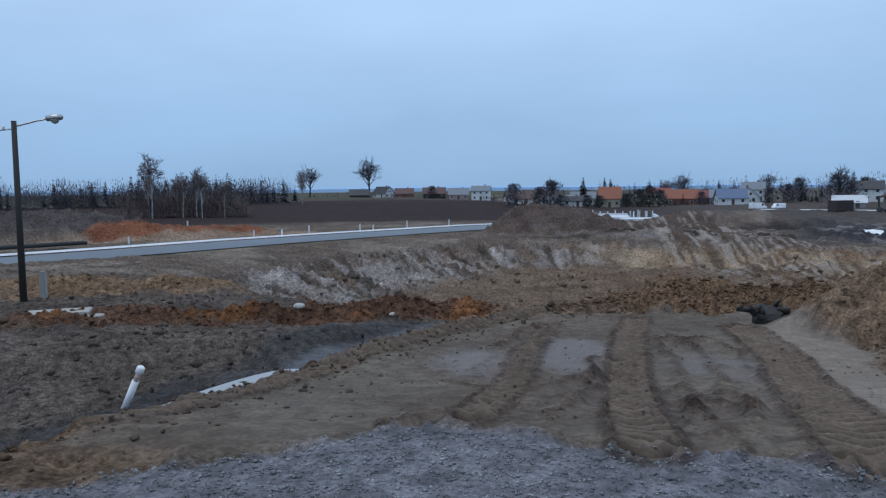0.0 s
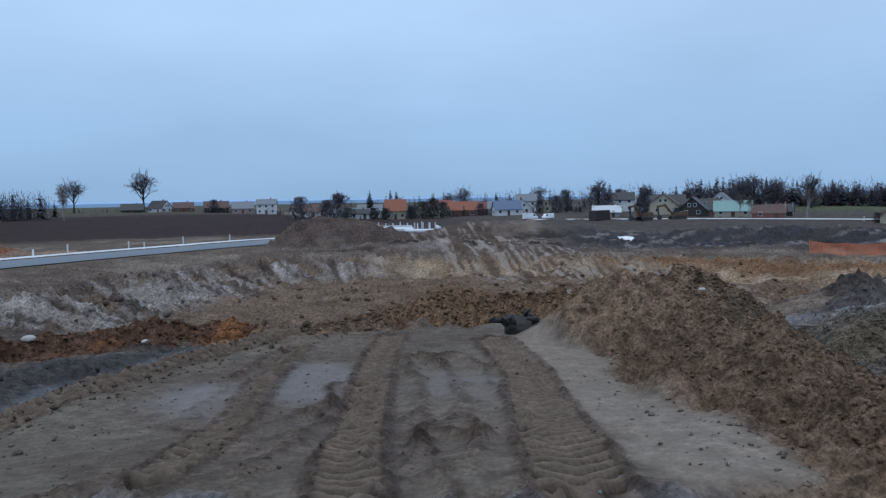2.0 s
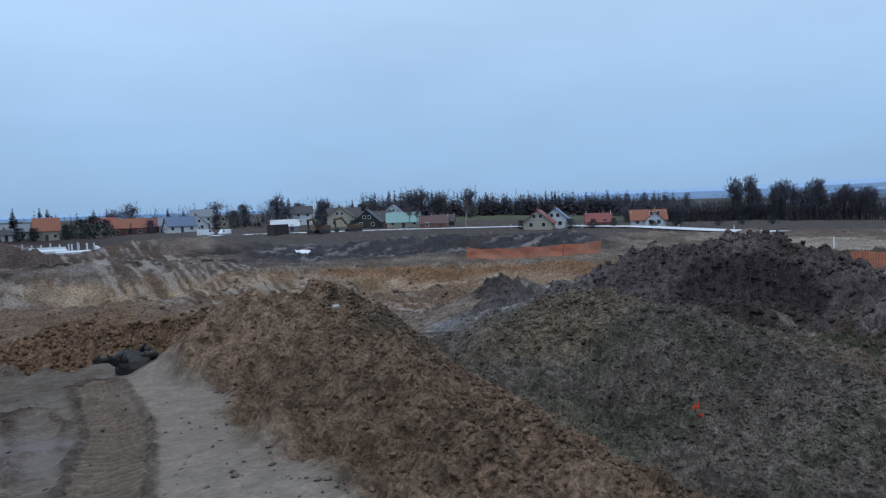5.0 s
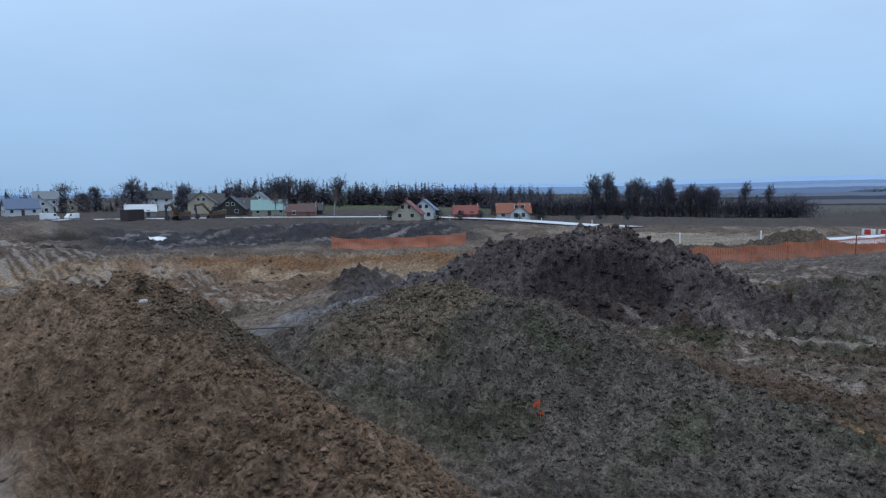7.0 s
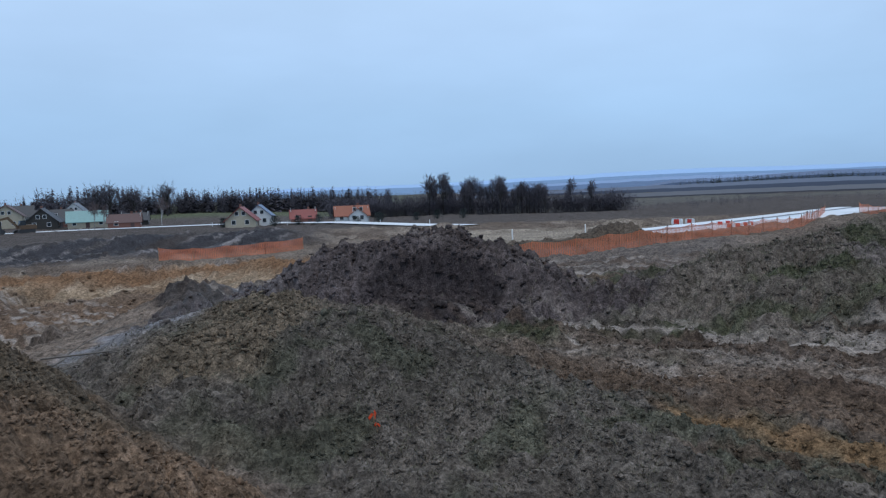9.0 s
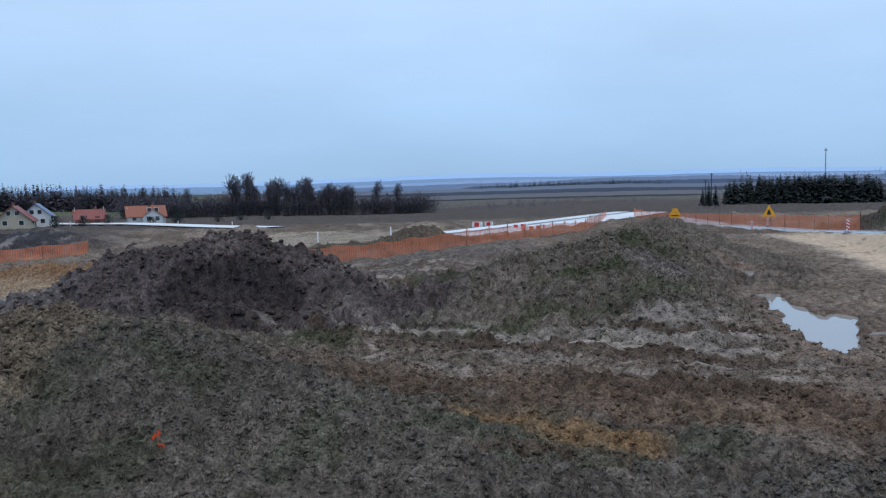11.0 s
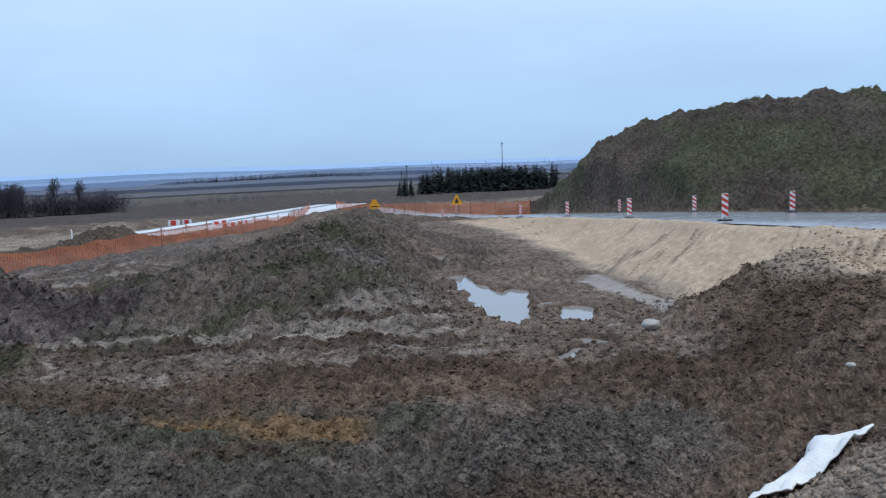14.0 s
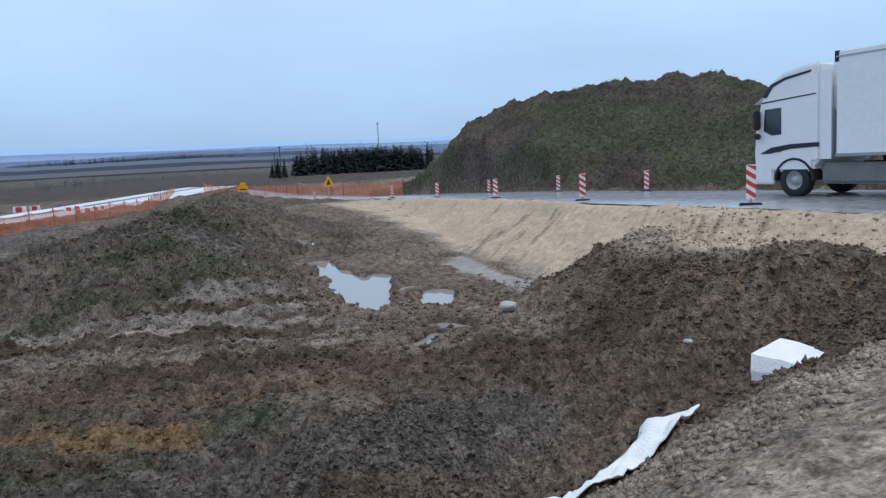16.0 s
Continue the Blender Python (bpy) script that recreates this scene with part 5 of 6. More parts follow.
def digger(m, label):
    t = thing("digger", label, "excavator", m, group="parked diggers")
    dark, body = plain("dark_machine", (0.04, 0.038, 0.04), 0.6), plain("machine_paint", (0.13, 0.075, 0.04), 0.6)
    for y in (-1.1, 1.1):
        part("track", Shape().prism([(-1.9, 0.25), (-1.6, 0), (1.6, 0), (1.9, 0.25), (1.9, 0.6), (1.6, 0.9), (-1.6, 0.9), (-1.9, 0.6)], y - 0.3, y + 0.3), dark, t, "dark crawler track", bevel=0.04)
    house_ = part("house", Shape().prism([(-2.3, 1.0), (1.3, 1.0), (1.3, 1.9), (-1.9, 2.0), (-2.3, 1.7)], -1.25, 1.25), body, t, "orange machine body", bevel=0.06)
    part("cab", Shape().prism([(0.0, 1.9), (1.4, 1.9), (1.2, 3.0), (0.1, 3.0)], 0.2, 1.2), GLASS, house_, bevel=0.04)
    part("boom", Shape().prism([(1.0, 1.4), (1.3, 1.2), (3.4, 3.4), (5.2, 3.1), (5.2, 3.5), (3.2, 4.0)], -0.25, 0.15), body, t)
    part("stick", Shape().prism([(5.0, 3.7), (5.4, 3.6), (5.0, 1.0), (4.7, 1.0)], -0.2, 0.1), dark, t)
    part("bucket", Shape().prism([(4.4, 1.1), (5.1, 1.1), (5.2, 0.3), (4.6, 0.1), (4.0, 0.5)], -0.5, 0.4), dark, t, bevel=0.03)
    return t


digger(on_ground(100.9, 161.9, 200), "dark parked excavator with its boom lowered")
digger(on_ground(110.4, 161.7, 170), "orange parked excavator with its boom bent down")
draped("pond_sheet", "white sheet spread on dark soil beyond the pit", 6, 6, lambda u, v: (55.2 + 2.8 * v + 0.6 * u, 93.6 + 4.6 * u * (1 - 0.5 * abs(v - 0.5))), 0.25)

# ---- the village ----
def paint(name, c, **k):
    return plain(name, c, **k)


TILES = {"dark": paint("dark_roof", (0.035, 0.035, 0.04), rough=0.6), "red": paint("red_roof", (0.20, 0.045, 0.038), rough=0.6), "orange": paint("orange_tiles", (0.24, 0.080, 0.045), rough=0.7),
         "blue": paint("blue_roof", (0.085, 0.13, 0.22), rough=0.5), "grey": paint("grey_roof", (0.16, 0.18, 0.21), rough=0.6), "green": paint("green_roof", (0.17, 0.30, 0.29), rough=0.5),
         "brown": paint("brown_roof", (0.10, 0.055, 0.05), rough=0.7), "pale": paint("pale_roof", (0.52, 0.55, 0.58), rough=0.6)}
WALLS = {"white": paint("white_render", (0.70, 0.70, 0.69), rough=0.9), "cream": paint("cream_render", (0.46, 0.40, 0.30), rough=0.9), "brick": paint("brick_wall", (0.22, 0.10, 0.075), rough=0.9),
         "grey": paint("grey_render", (0.32, 0.32, 0.33), rough=0.9), "pink": paint("pink_render", (0.42, 0.30, 0.28), rough=0.9), "dark": paint("dark_boards", (0.05, 0.045, 0.04), rough=0.9)}
FRAME = paint("window_frame_white", (0.7, 0.7, 0.7), rough=0.5)
CHIMNEY = paint("chimney_brick", (0.20, 0.10, 0.08), rough=0.9)


def house(x, y, turn, w, d, eaves, peak, wall, roof, windows=3, label="", door=True):
    """A gabled house; the ridge runs along its own x, windows on the front (-y) and on the gables."""
    h = thing("house", label, "house", on_ground(x, y, turn, 0.3) @ Matrix.Scale(0.8, 4), group="village houses")
    s = Shape()
    s.add([(-w / 2, -d / 2, 0), (w / 2, -d / 2, 0), (w / 2, d / 2, 0), (-w / 2, d / 2, 0), (-w / 2, -d / 2, eaves), (w / 2, -d / 2, eaves), (w / 2, d / 2, eaves), (-w / 2, d / 2, eaves),
           (-w / 2, 0, peak - 0.2), (w / 2, 0, peak - 0.2)],
          [(0, 1, 5, 4), (2, 3, 7, 6), (1, 2, 6, 9, 5), (3, 0, 4, 8, 7), (3, 2, 1, 0), (4, 5, 9, 8), (6, 7, 8, 9)])
    part("wall", s, WALLS[wall], h)
    o, k = 0.5, (peak - eaves) / (d / 2)
    for side in (-1, 1):
        yo = side * (d / 2 + o)
        zo = eaves - k * o
        pts = [(-w / 2 - o, yo, zo), (w / 2 + o, yo, zo), (w / 2 + o, 0, peak), (-w / 2 - o, 0, peak)]
        r = part("roof", Shape().add(pts + [(a, b, c - 0.18) for a, b, c in pts], [(0, 1, 2, 3), (7, 6, 5, 4), (0, 4, 5, 1), (1, 5, 6, 2), (2, 6, 7, 3), (3, 7, 4, 0)]), TILES[roof], h)
    part("chimney", Shape().box((w * 0.18, 0.3, peak - 0.9), (w * 0.18 + 0.6, 0.9, peak + 0.7)), CHIMNEY, r)

    def window(px, pz, face, ww=1.2, hh=1.3):
        s, g = Shape(), Shape()
        if face == "front":
            s.box((px - ww / 2, -d / 2 - 0.06, pz), (px + ww / 2, -d / 2 + 0.02, pz + hh))
            g.box((px - ww / 2 + 0.1, -d / 2 - 0.08, pz + 0.1), (px + ww / 2 - 0.1, -d / 2 - 0.05, pz + hh - 0.1))
        else:
            e = face * w / 2
            s.box((e - 0.05, px - ww / 2, pz), (e + 0.05, px + ww / 2, pz + hh))
            g.box((e - 0.08, px - ww / 2 + 0.1, pz + 0.1), (e + 0.08, px + ww / 2 - 0.1, pz + hh - 0.1))
        f = part("window", s, FRAME, h)
        part("pane", g, GLASS, f, "dark window pane")

    for i in range(windows):
        px = -w / 2 + w * (i + 0.5) / windows
        if door and i == windows // 2:
            part("door", Shape().box((px - 0.55, -d / 2 - 0.06, 0.2), (px + 0.55, -d / 2 + 0.02, 2.4)), TILES["brown"], h)
        else:
            window(px, 1.2, "front")
        if eaves > 4.6:
            window(px, 3.9, "front")
    for face in (-1, 1):
        for py in (-d * 0.22, d * 0.22):
            window(py, 1.2, face)
        window(-0.9, max(eaves, 3.4) + 0.2, face, 1.1, 1.2)
        window(0.9, max(eaves, 3.4) + 0.2, face, 1.1, 1.2)
    return h


VILLAGE = (
    (-39.2, 378.5, 6, 12, 9, 2.2, 5.6, "dark", "dark", 1, "low dark barn with a black roof among bare trees"),
    (-27.0, 379.5, -40, 11, 9, 3.2, 7.4, "white", "dark", 2, "house with a black roof and a white gable"),
    (-15.9, 370.2, 4, 11, 9, 3.0, 6.2, "brick", "brown", 3, "low brick house with a brown roof"),
    (-1.0, 350.5, 2, 13, 9, 3.4, 6.8, "dark", "brown", 3, "dark house with a brown roof behind shrubs"),
    (10.2, 340.4, -2, 11, 9, 3.4, 6.8, "pink", "grey", 3, "pink rendered house with a grey roof"),
    (20.0, 330.0, -8, 10, 9, 5.8, 8.4, "white", "grey", 3, "two-storey white house with a low grey roof"),
    (32.1, 278.8, -8, 9, 8, 2.8, 6.0, "white", "brown", 2, "small white house with a brown roof"),
    (40.0, 268.0, 12, 9, 8, 3.0, 6.6, "pink", "brown", 2, "pink house with a steep brown roof"),
    (57.2, 244.2, -14, 8.4, 8.5, 4.2, 8.6, "cream", "orange", 3, "cream house with a tall orange tiled roof"),
    (46.0, 251.7, -6, 9, 7, 2.8, 4.6, "white", "dark", 2, "low white bungalow with a dark roof"),
    (74.3, 249.9, 65, 9, 8, 3.4, 6.6, "cream", "brown", 2, "cream house with its gable to the road"),
    (85.0, 257.0, -18, 13, 9, 3.6, 7.2, "brick", "orange", 3, "long brick house with an orange roof"),
    (92.0, 256.0, -22, 9, 8, 3.4, 6.2, "brick", "red", 2, "brick house with a red roof"),
    (95.0, 238.6, -10, 11, 9, 3.2, 6.6, "white", "blue", 3, "white house with a blue-grey roof"),
    (110.6, 258.0, -24, 9, 9, 6.0, 9.0, "white", "grey", 3, "tall white house with a grey roof"),
    (113.0, 246.8, 60, 7, 7, 3.2, 5.8, "cream", "brown", 2, "small cream house with a brown roof"),
    (103.5, 185.0, -28, 9, 7, 2.2, 4.2, "grey", "pale", 2, "low shed with a pale metal roof"),
    (160.1, 254.6, -34, 14, 9, 3.0, 6.6, "white", "grey", 3, "white house with a broad grey roof"),
    (31.8, 299.2, 3, 10, 8, 3.0, 6.0, "white", "dark", 2, "white house with a dark roof behind bare shrubs"),
    (37.1, 288.5, -20, 9, 8, 3.2, 6.8, "white", "dark", 2, "white gabled house with a steep dark roof"),
    (43.1, 262.4, -8, 15, 8, 3.0, 4.8, "white", "grey", 3, "long low white building with a flat grey roof"),
    (54.0, 272.6, -12, 11, 8, 3.6, 6.4, "white", "grey", 3, "white house with a grey roof between spruces"),
    (72.8, 258.8, 20, 9, 8, 3.4, 6.4, "cream", "brown", 2, "cream house with a low brown roof"),
    (78.8, 262.8, -16, 10, 9, 5.6, 8.2, "cream", "red", 3, "two-storey cream house with a red roof"),
    (98.4, 252.2, -20, 12, 9, 3.2, 6.4, "grey", "grey", 3, "grey house with a broad slate roof"),
    (103.4, 244.8, 66, 9, 9, 3.2, 7.0, "white", "grey", 2, "white gable house with a grey roof"),
    (126.1, 216.7, -30, 11, 9, 5.4, 8.2, "white", "dark", 3, "white two-storey house with a dark roof"),
    (136.0, 204.0, -34, 12, 9, 3.4, 7.2, "white", "dark", 3, "white house with a steep dark roof"),
    (122.5, 172.0, 48, 10, 9, 2.8, 6.8, "dark", "dark", 2, "dark boarded house with a black roof"),
    (128.5, 150.5, -44, 9, 7, 2.4, 4.6, "brick", "brown", 2, "low brick shed with a brown roof"),
    (140.2, 160.5, -44, 8, 7, 2.2, 4.4, "dark", "dark", 1, "dark low garden shed"),
    (124.2, 188.6, 52, 10, 9, 4.4, 7.8, "cream", "brown", 3, "two-storey cream house with a brown gabled roof"),
    (131.0, 180.0, -40, 11, 8, 2.8, 6.0, "brick", "dark", 3, "brick house with a dark roof"),
    (124.9, 174.0, 30, 8, 7, 2.6, 5.2, "brick", "dark", 2, "low dark-roofed house beside the road"),
    (127.5, 162.5, -38, 11, 8, 2.6, 5.6, "cream", "green", 3, "yellow-walled house with a pale green roof"),
    (176.3, 231.3, 40, 8, 8, 4.4, 7.8, "white", "grey", 2, "white house with a grey roof among trees"),
    (151.0, 174.5, -42, 7, 6, 2.4, 4.0, "grey", "pale", 2, "pale roofed greenhouse shed"),
    (129.2, 114.4, 34, 8.6, 8, 2.6, 6.0, "cream", "red", 2, "cream house with a steep red roof and arched porch"),
    (138.6, 117.4, 34, 7.5, 7, 3.4, 6.4, "white", "blue", 2, "white house with a blue roof"),
    (143.0, 108.4, -50, 7.0, 6, 2.0, 4.2, "brick", "red", 2, "low building with a red roof"),
    (148.6, 98.7, -52, 9.4, 8, 2.6, 5.2, "white", "orange", 3, "white bungalow with an orange hipped roof"),
    (147.2, 96.2, 38, 5.5, 5, 2.6, 4.6, "white", "orange", 1, "white gabled wing with an orange roof"))
for x, y, turn, w, d, e, p, wall, roof, n, label in VILLAGE:
    house(x, y, turn, w, d, e, p, wall, roof, n, label)


# ---- trees ----
def crown_parts(seed, height, width, trunk_r, base=0.3, limbs=9, twigs=9):
    """A bare broad-leaved tree: limbs reach into a rounded crown and fan out into fine twigs."""
    rng = random.Random(seed)
    wood, fine = Shape(), Shape()
    mid, half = height * (1 + base) / 2, height * (1 - base) / 2

    def bent(shape, p, q, r0, r1, sides, sag):
        m = (p + q) / 2 + Vector((rng.uniform(-1, 1), rng.uniform(-1, 1), rng.uniform(-0.3, 0.8))) * sag
        shape.tube(p, m, r0, (r0 + r1) / 2, sides, caps=False)
        shape.tube(m, q, (r0 + r1) / 2, r1, sides, caps=False)
        return m

    def spot(lo, hi):
        while True:
            d = Vector((rng.gauss(0, 1), rng.gauss(0, 1), rng.gauss(0.25, 0.9))).normalized()
            if d.z > -0.75:
                break
        k = rng.uniform(lo, hi) * (0.85 + 0.2 * math.sin(3 * math.atan2(d.y, d.x) + seed))
        return Vector((d.x * width / 2 * k, d.y * width / 2 * k, mid + d.z * half * k))

    fork = Vector((0.1, 0.05, height * base * 0.9))
    top = Vector((0.2, -0.1, height * (base + 0.35)))
    wood.tube((0, 0, -0.3), fork, trunk_r, trunk_r * 0.75, 7, caps=False)
    bent(wood, fork, top, trunk_r * 0.7, trunk_r * 0.4, 6, 0.3)
    for i in range(limbs):
        p = fork.lerp(top, rng.random())
        q = spot(0.5, 0.75)
        m = bent(wood, p, q, trunk_r * 0.38, trunk_r * 0.15, 5, height * 0.04)
        for j in range(7):
            a = m.lerp(q, rng.random())
            e = q.lerp(spot(0.85, 1.02), 0.55) + Vector((rng.uniform(-1, 1), rng.uniform(-1, 1), rng.uniform(-0.6, 1))) * width * 0.12
            n = bent(fine, a, e, trunk_r * 0.11 + 0.02, 0.03, 3, height * 0.025)
            for k in range(twigs):
                s = n.lerp(e, rng.random() * 1.1)
                way = ((e - n).normalized() + Vector((rng.uniform(-1, 1), rng.uniform(-1, 1), rng.uniform(-0.5, 1)))).normalized()
                fine.tube(s, s + way * width * rng.uniform(0.06, 0.14), 0.028, 0.01, 3, caps=False)
    return wood, fine


def broad_tree(seed, label, height, width, r, m, group="bare trees", bark=BARK, twig=TWIGS, **k):
    wood, fine = crown_parts(seed, height, width, r, **k)
    t = thing("tree", label, "tree", m, group=group)
    part("trunk", wood, bark, t)
    part("crown", fine, twig, t, "leafless see-through crown of fine twigs")
    return t


def conifer(seed, label, height, m):
    rng = random.Random(seed)
    t = thing("conifer", label, "tree", m, group="conifers")
    part("trunk", Shape().tube((0, 0, -0.3), (0, 0, height), 0.16, 0.03, 6), BARK, t)
    s = Shape()
    for i in range(420):
        u = rng.random() ** 0.8
        z = height * (0.12 + 0.88 * u)
        a, ln = rng.uniform(0, 6.283), height * 0.24 * (1.05 - u) * rng.uniform(0.6, 1.15) + 0.12
        c, d = math.cos(a), math.sin(a)
        drop = ln * rng.uniform(0.05, 0.45)
        w = 0.16 * ln + 0.08
        s.add([(0, 0, z), (c * ln * 0.6 - d * w, d * ln * 0.6 + c * w, z - drop * 0.4), (c * ln, d * ln, z - drop), (c * ln * 0.6 + d * w, d * ln * 0.6 - c * w, z - drop * 0.6)], [(0, 1, 2, 3)])
    part("crown", s, NEEDLES, t, "dark green needles")
    return t


oak = broad_tree(3, "large bare broad-crowned tree on the skyline", 17, 15.5, 0.5, on_ground(-67.0, 394.8), base=0.2, limbs=15, twigs=13)
copy_thing(oak, on_ground(-35.0, 388.9, 70, 0, 0, 1.25))
birch = broad_tree(7, "tall bare birch with a pale trunk at the field edge", 15.5, 8.0, 0.2, on_ground(-64.3, 168.0), bark=BIRCHBARK, twig=BIRCHTWIGS, base=0.24, limbs=12, twigs=13)
for x, y, a, s in ((-58.0, 170.0, 80, 0.72), (-55.5, 172.0, 140, 0.8), (-53.0, 168.0, 200, 0.7), (-60.5, 174.0, 260, 0.66), (-66.5, 172.0, 300, 0.7), (-50.0, 175.0, 20, 0.62),
                   (-46.5, 258.0, 45, 0.6), (-60.0, 330.0, 45, 0.9), (118.0, 148.0, 10, 0.45), (131.0, 141.0, 60, 0.5), (119.0, 146.0, 90, 0.4)):
    copy_thing(birch, on_ground(x, y, a, 0, 0, s))
alder = broad_tree(12, "bare alder with a rounded top standing in a thicket", 14.0, 6.4, 0.24, on_ground(226.0, 117.0), base=0.24, limbs=14, twigs=10)
rng = random.Random(4)
for i in range(34):
    u = i / 33
    x, y = 224 + 16 * u + rng.uniform(-8, 8), 116 - 36 * u + rng.uniform(-3, 3)
    copy_thing(alder, on_ground(x, y, rng.uniform(0, 360), 0, 0, rng.uniform(0.68, 1.14) * (1 - 0.15 * u)))
for x, y, s in ((243.0, 74.5, 0.9), (245.0, 68.0, 0.82), (233.0, 88.0, 0.85), (214.0, 128.0, 0.75)):
    copy_thing(alder, on_ground(x, y, 33 * s, 0, 0, s))
for x, y, a, s in ((47.0, 300.0, 20, 0.72), (100.0, 300.0, 70, 0.85), (95.0, 305.0, 150, 0.7), (135.0, 300.0, 110, 0.75), (123.0, 225.0, 200, 0.78), (165.0, 265.0, 250, 0.7),
                   (185.0, 232.0, 300, 0.9), (196.0, 238.0, 10, 0.95), (205.0, 236.0, 90, 0.85), (212.0, 226.0, 45, 0.95), (58.0, 290.0, 10, 0.5)):
    copy_thing(oak, on_ground(x, y, a, 0, 0, s * 0.85))
pine = conifer(5, "dark spruce standing between the houses", 10.0, on_ground(52.0, 262.0))
for x, y, s in ((59.5, 262.0, 1.0), (62.0, 264.0, 0.95), (100.0, 262.0, 0.8), (152.0, 246.0, 0.8), (201.7, -25.6, 0.62), (203.5, -27.5, 0.58), (200.5, -24.0, 0.5), (205.0, -26.0, 0.45), (36.5, -46.5, 0.62)):
    copy_thing(pine, on_ground(x, y, 50 * s, 0, 0, s))


def shrub(seed, label, m, h=4.0, w=2.6):
    rng = random.Random(seed)
    t = thing("shrub", label, "shrub", m, group="dark shrubs")
    s, st = Shape(), Shape()
    for i in range(9):
        a = rng.uniform(0, 6.283)
        st.tube((0, 0, -0.2), (0.5 * w * math.cos(a), 0.5 * w * math.sin(a), h * 0.7), 0.06, 0.02, 4, caps=False)
    for i in range(1500):
        a, q = rng.uniform(0, 6.283), math.sqrt(rng.random())
        z = rng.random() ** 0.8
        rr = w * 0.62 * q * (1.0 - 0.55 * max(0, z - 0.4) / 0.6) * (0.75 + 0.35 * math.sin(3 * a + seed))
        p = Vector((rr * math.cos(a), rr * math.sin(a), h * z))
        k = Vector((rng.uniform(-1, 1), rng.uniform(-1, 1), rng.uniform(-0.2, 1.2))) * 0.16 * h * 0.75
        n = Vector((rng.uniform(-1, 1), rng.uniform(-1, 1), 0)) * 0.022 * h
        s.add([p - n, p + n, p + k], [(0, 1, 2)])
    part("stems", st, BARK, t)
    part("crown", s, TWIGS if seed % 2 else NEEDLES, t, "dense dark twigs")
    return t


bush = shrub(1, "dense dark leafless shrub in front of the houses", on_ground(24.5, 236.0), 7.0, 7.5)
green = shrub(2, "dark evergreen hedge shrub beside a house", on_ground(60.5, 236.0), 4.2, 4.6)
for x, y, s in ((36.0, 232.0, 1.15), (33.0, 236.0, 0.9), (-2.0, 345.0, 0.8), (7.0, 343.0, 0.7), (118.0, 240.0, 1.0), (128.0, 236.0, 1.1), (135.0, 232.0, 1.0), (142.0, 228.0, 0.9), (112.0, 235.0, 0.8), (148.0, 236.0, 1.0), (105.0, 233.0, 0.7),
                (155.0, 222.0, 0.9), (163.0, 226.0, 0.8), (140.0, 165.0, 0.5), (115.0, 205.0, 0.9), (86.0, 240.0, 0.6)):
    copy_thing(bush, on_ground(x, y, 77 * s, 0, 0, s))
for x, y, s in ((64.0, 233.0, 1.3), (68.0, 236.0, 1.5), (72.0, 238.0, 1.2), (49.0, 240.0, 0.9), (53.0, 241.0, 0.9), (41.0, 243.0, 0.9), (104.0, 246.0, 1.0), (131.5, 107.5, 0.55), (136.0, 104.5, 0.5), (139.5, 101.5, 0.45), (151.0, 93.0, 0.5), (149.0, 91.0, 0.45),
                (145.0, 95.0, 0.4), (157.0, 86.0, 0.45), (160.0, 82.0, 0.5), (166.0, 78.0, 0.5), (126.0, 117.0, 0.5)):
    copy_thing(green, on_ground(x, y, 131 * s, 0, 0, s))


def woods(name, label, places, kinds, material, twig_n=60):
    """Far woods: many slender trees in one mesh, each a stem with a spray of twigs or tiers of needles."""
    rng = np.random.default_rng(len(places))
    vs, fs = [], []
    px = np.array([p[0] for p in places]); py = np.array([p[1] for p in places])
    pz = relief(px, py)[0]
    for (x, y, h), z in zip(places, pz):
        needle = rng.random() < kinds
        wide = rng.uniform(0.22, 0.40)
        k = len(vs)
        w = 0.035 + 0.0035 * h
        vs += [(x - w, y, z - 0.3), (x + w, y, z - 0.3), (x, y, z + 0.8 * h)]
        fs.append((k, k + 1, k + 2))
        for i in range(twig_n):
            a = rng.uniform(0, 6.283)
            if needle:
                u = 1 - rng.random() ** 0.8 * 0.9
                ln = h * (0.30 * (1.06 - u) + 0.04) * rng.uniform(0.6, 1.2)
                c, s, up, t = math.cos(a) * ln, math.sin(a) * ln, -0.3 * ln, 0.3 * ln + 0.03
                ox = oy = 0.0
            else:
                e = rng.normal(size=3)
                e = e / np.linalg.norm(e) * rng.random() ** 0.45
                ox, oy, u = e[0] * wide * h, e[1] * wide * h, min(0.95, max(0.04, 0.52 + 0.40 * e[2] - 0.35 * (rng.random() ** 2)))
                way = e + rng.normal(size=3) * 0.45 + np.array([0, 0, 0.5])
                way = way / np.linalg.norm(way) * h * rng.uniform(0.07, 0.17)
                c, s, up, t = way[0], way[1], way[2], 0.0125 * h * rng.uniform(0.4, 1.0)
            n = math.hypot(c, s)
            k = len(vs)
            vs += [(x + ox - t * s / n, y + oy + t * c / n, z + h * u), (x + ox + t * s / n, y + oy - t * c / n, z + h * u), (x + ox + c, y + oy + s, z + h * u + up)]
            fs.append((k, k + 1, k + 2))
    ob = new(name, raw_mesh(name, vs, fs, material))
    return tagged(ob, label, "woods", kind="stuff")


def scatter(n, seed, line, depth, h0, h1):
    """Places of n trees along a line of points, spread to a depth."""
    rng = random.Random(seed)
    out = []
    for _ in range(n):
        k = rng.randrange(len(line) - 1)
        u = rng.random()
        p, q = line[k], line[k + 1]
        out.append((p[0] + (q[0] - p[0]) * u + rng.uniform(-1, 1) * depth, p[1] + (q[1] - p[1]) * u + rng.uniform(-1, 1) * depth, h0 + (h1 - h0) * rng.random() ** 1.8))
    return out


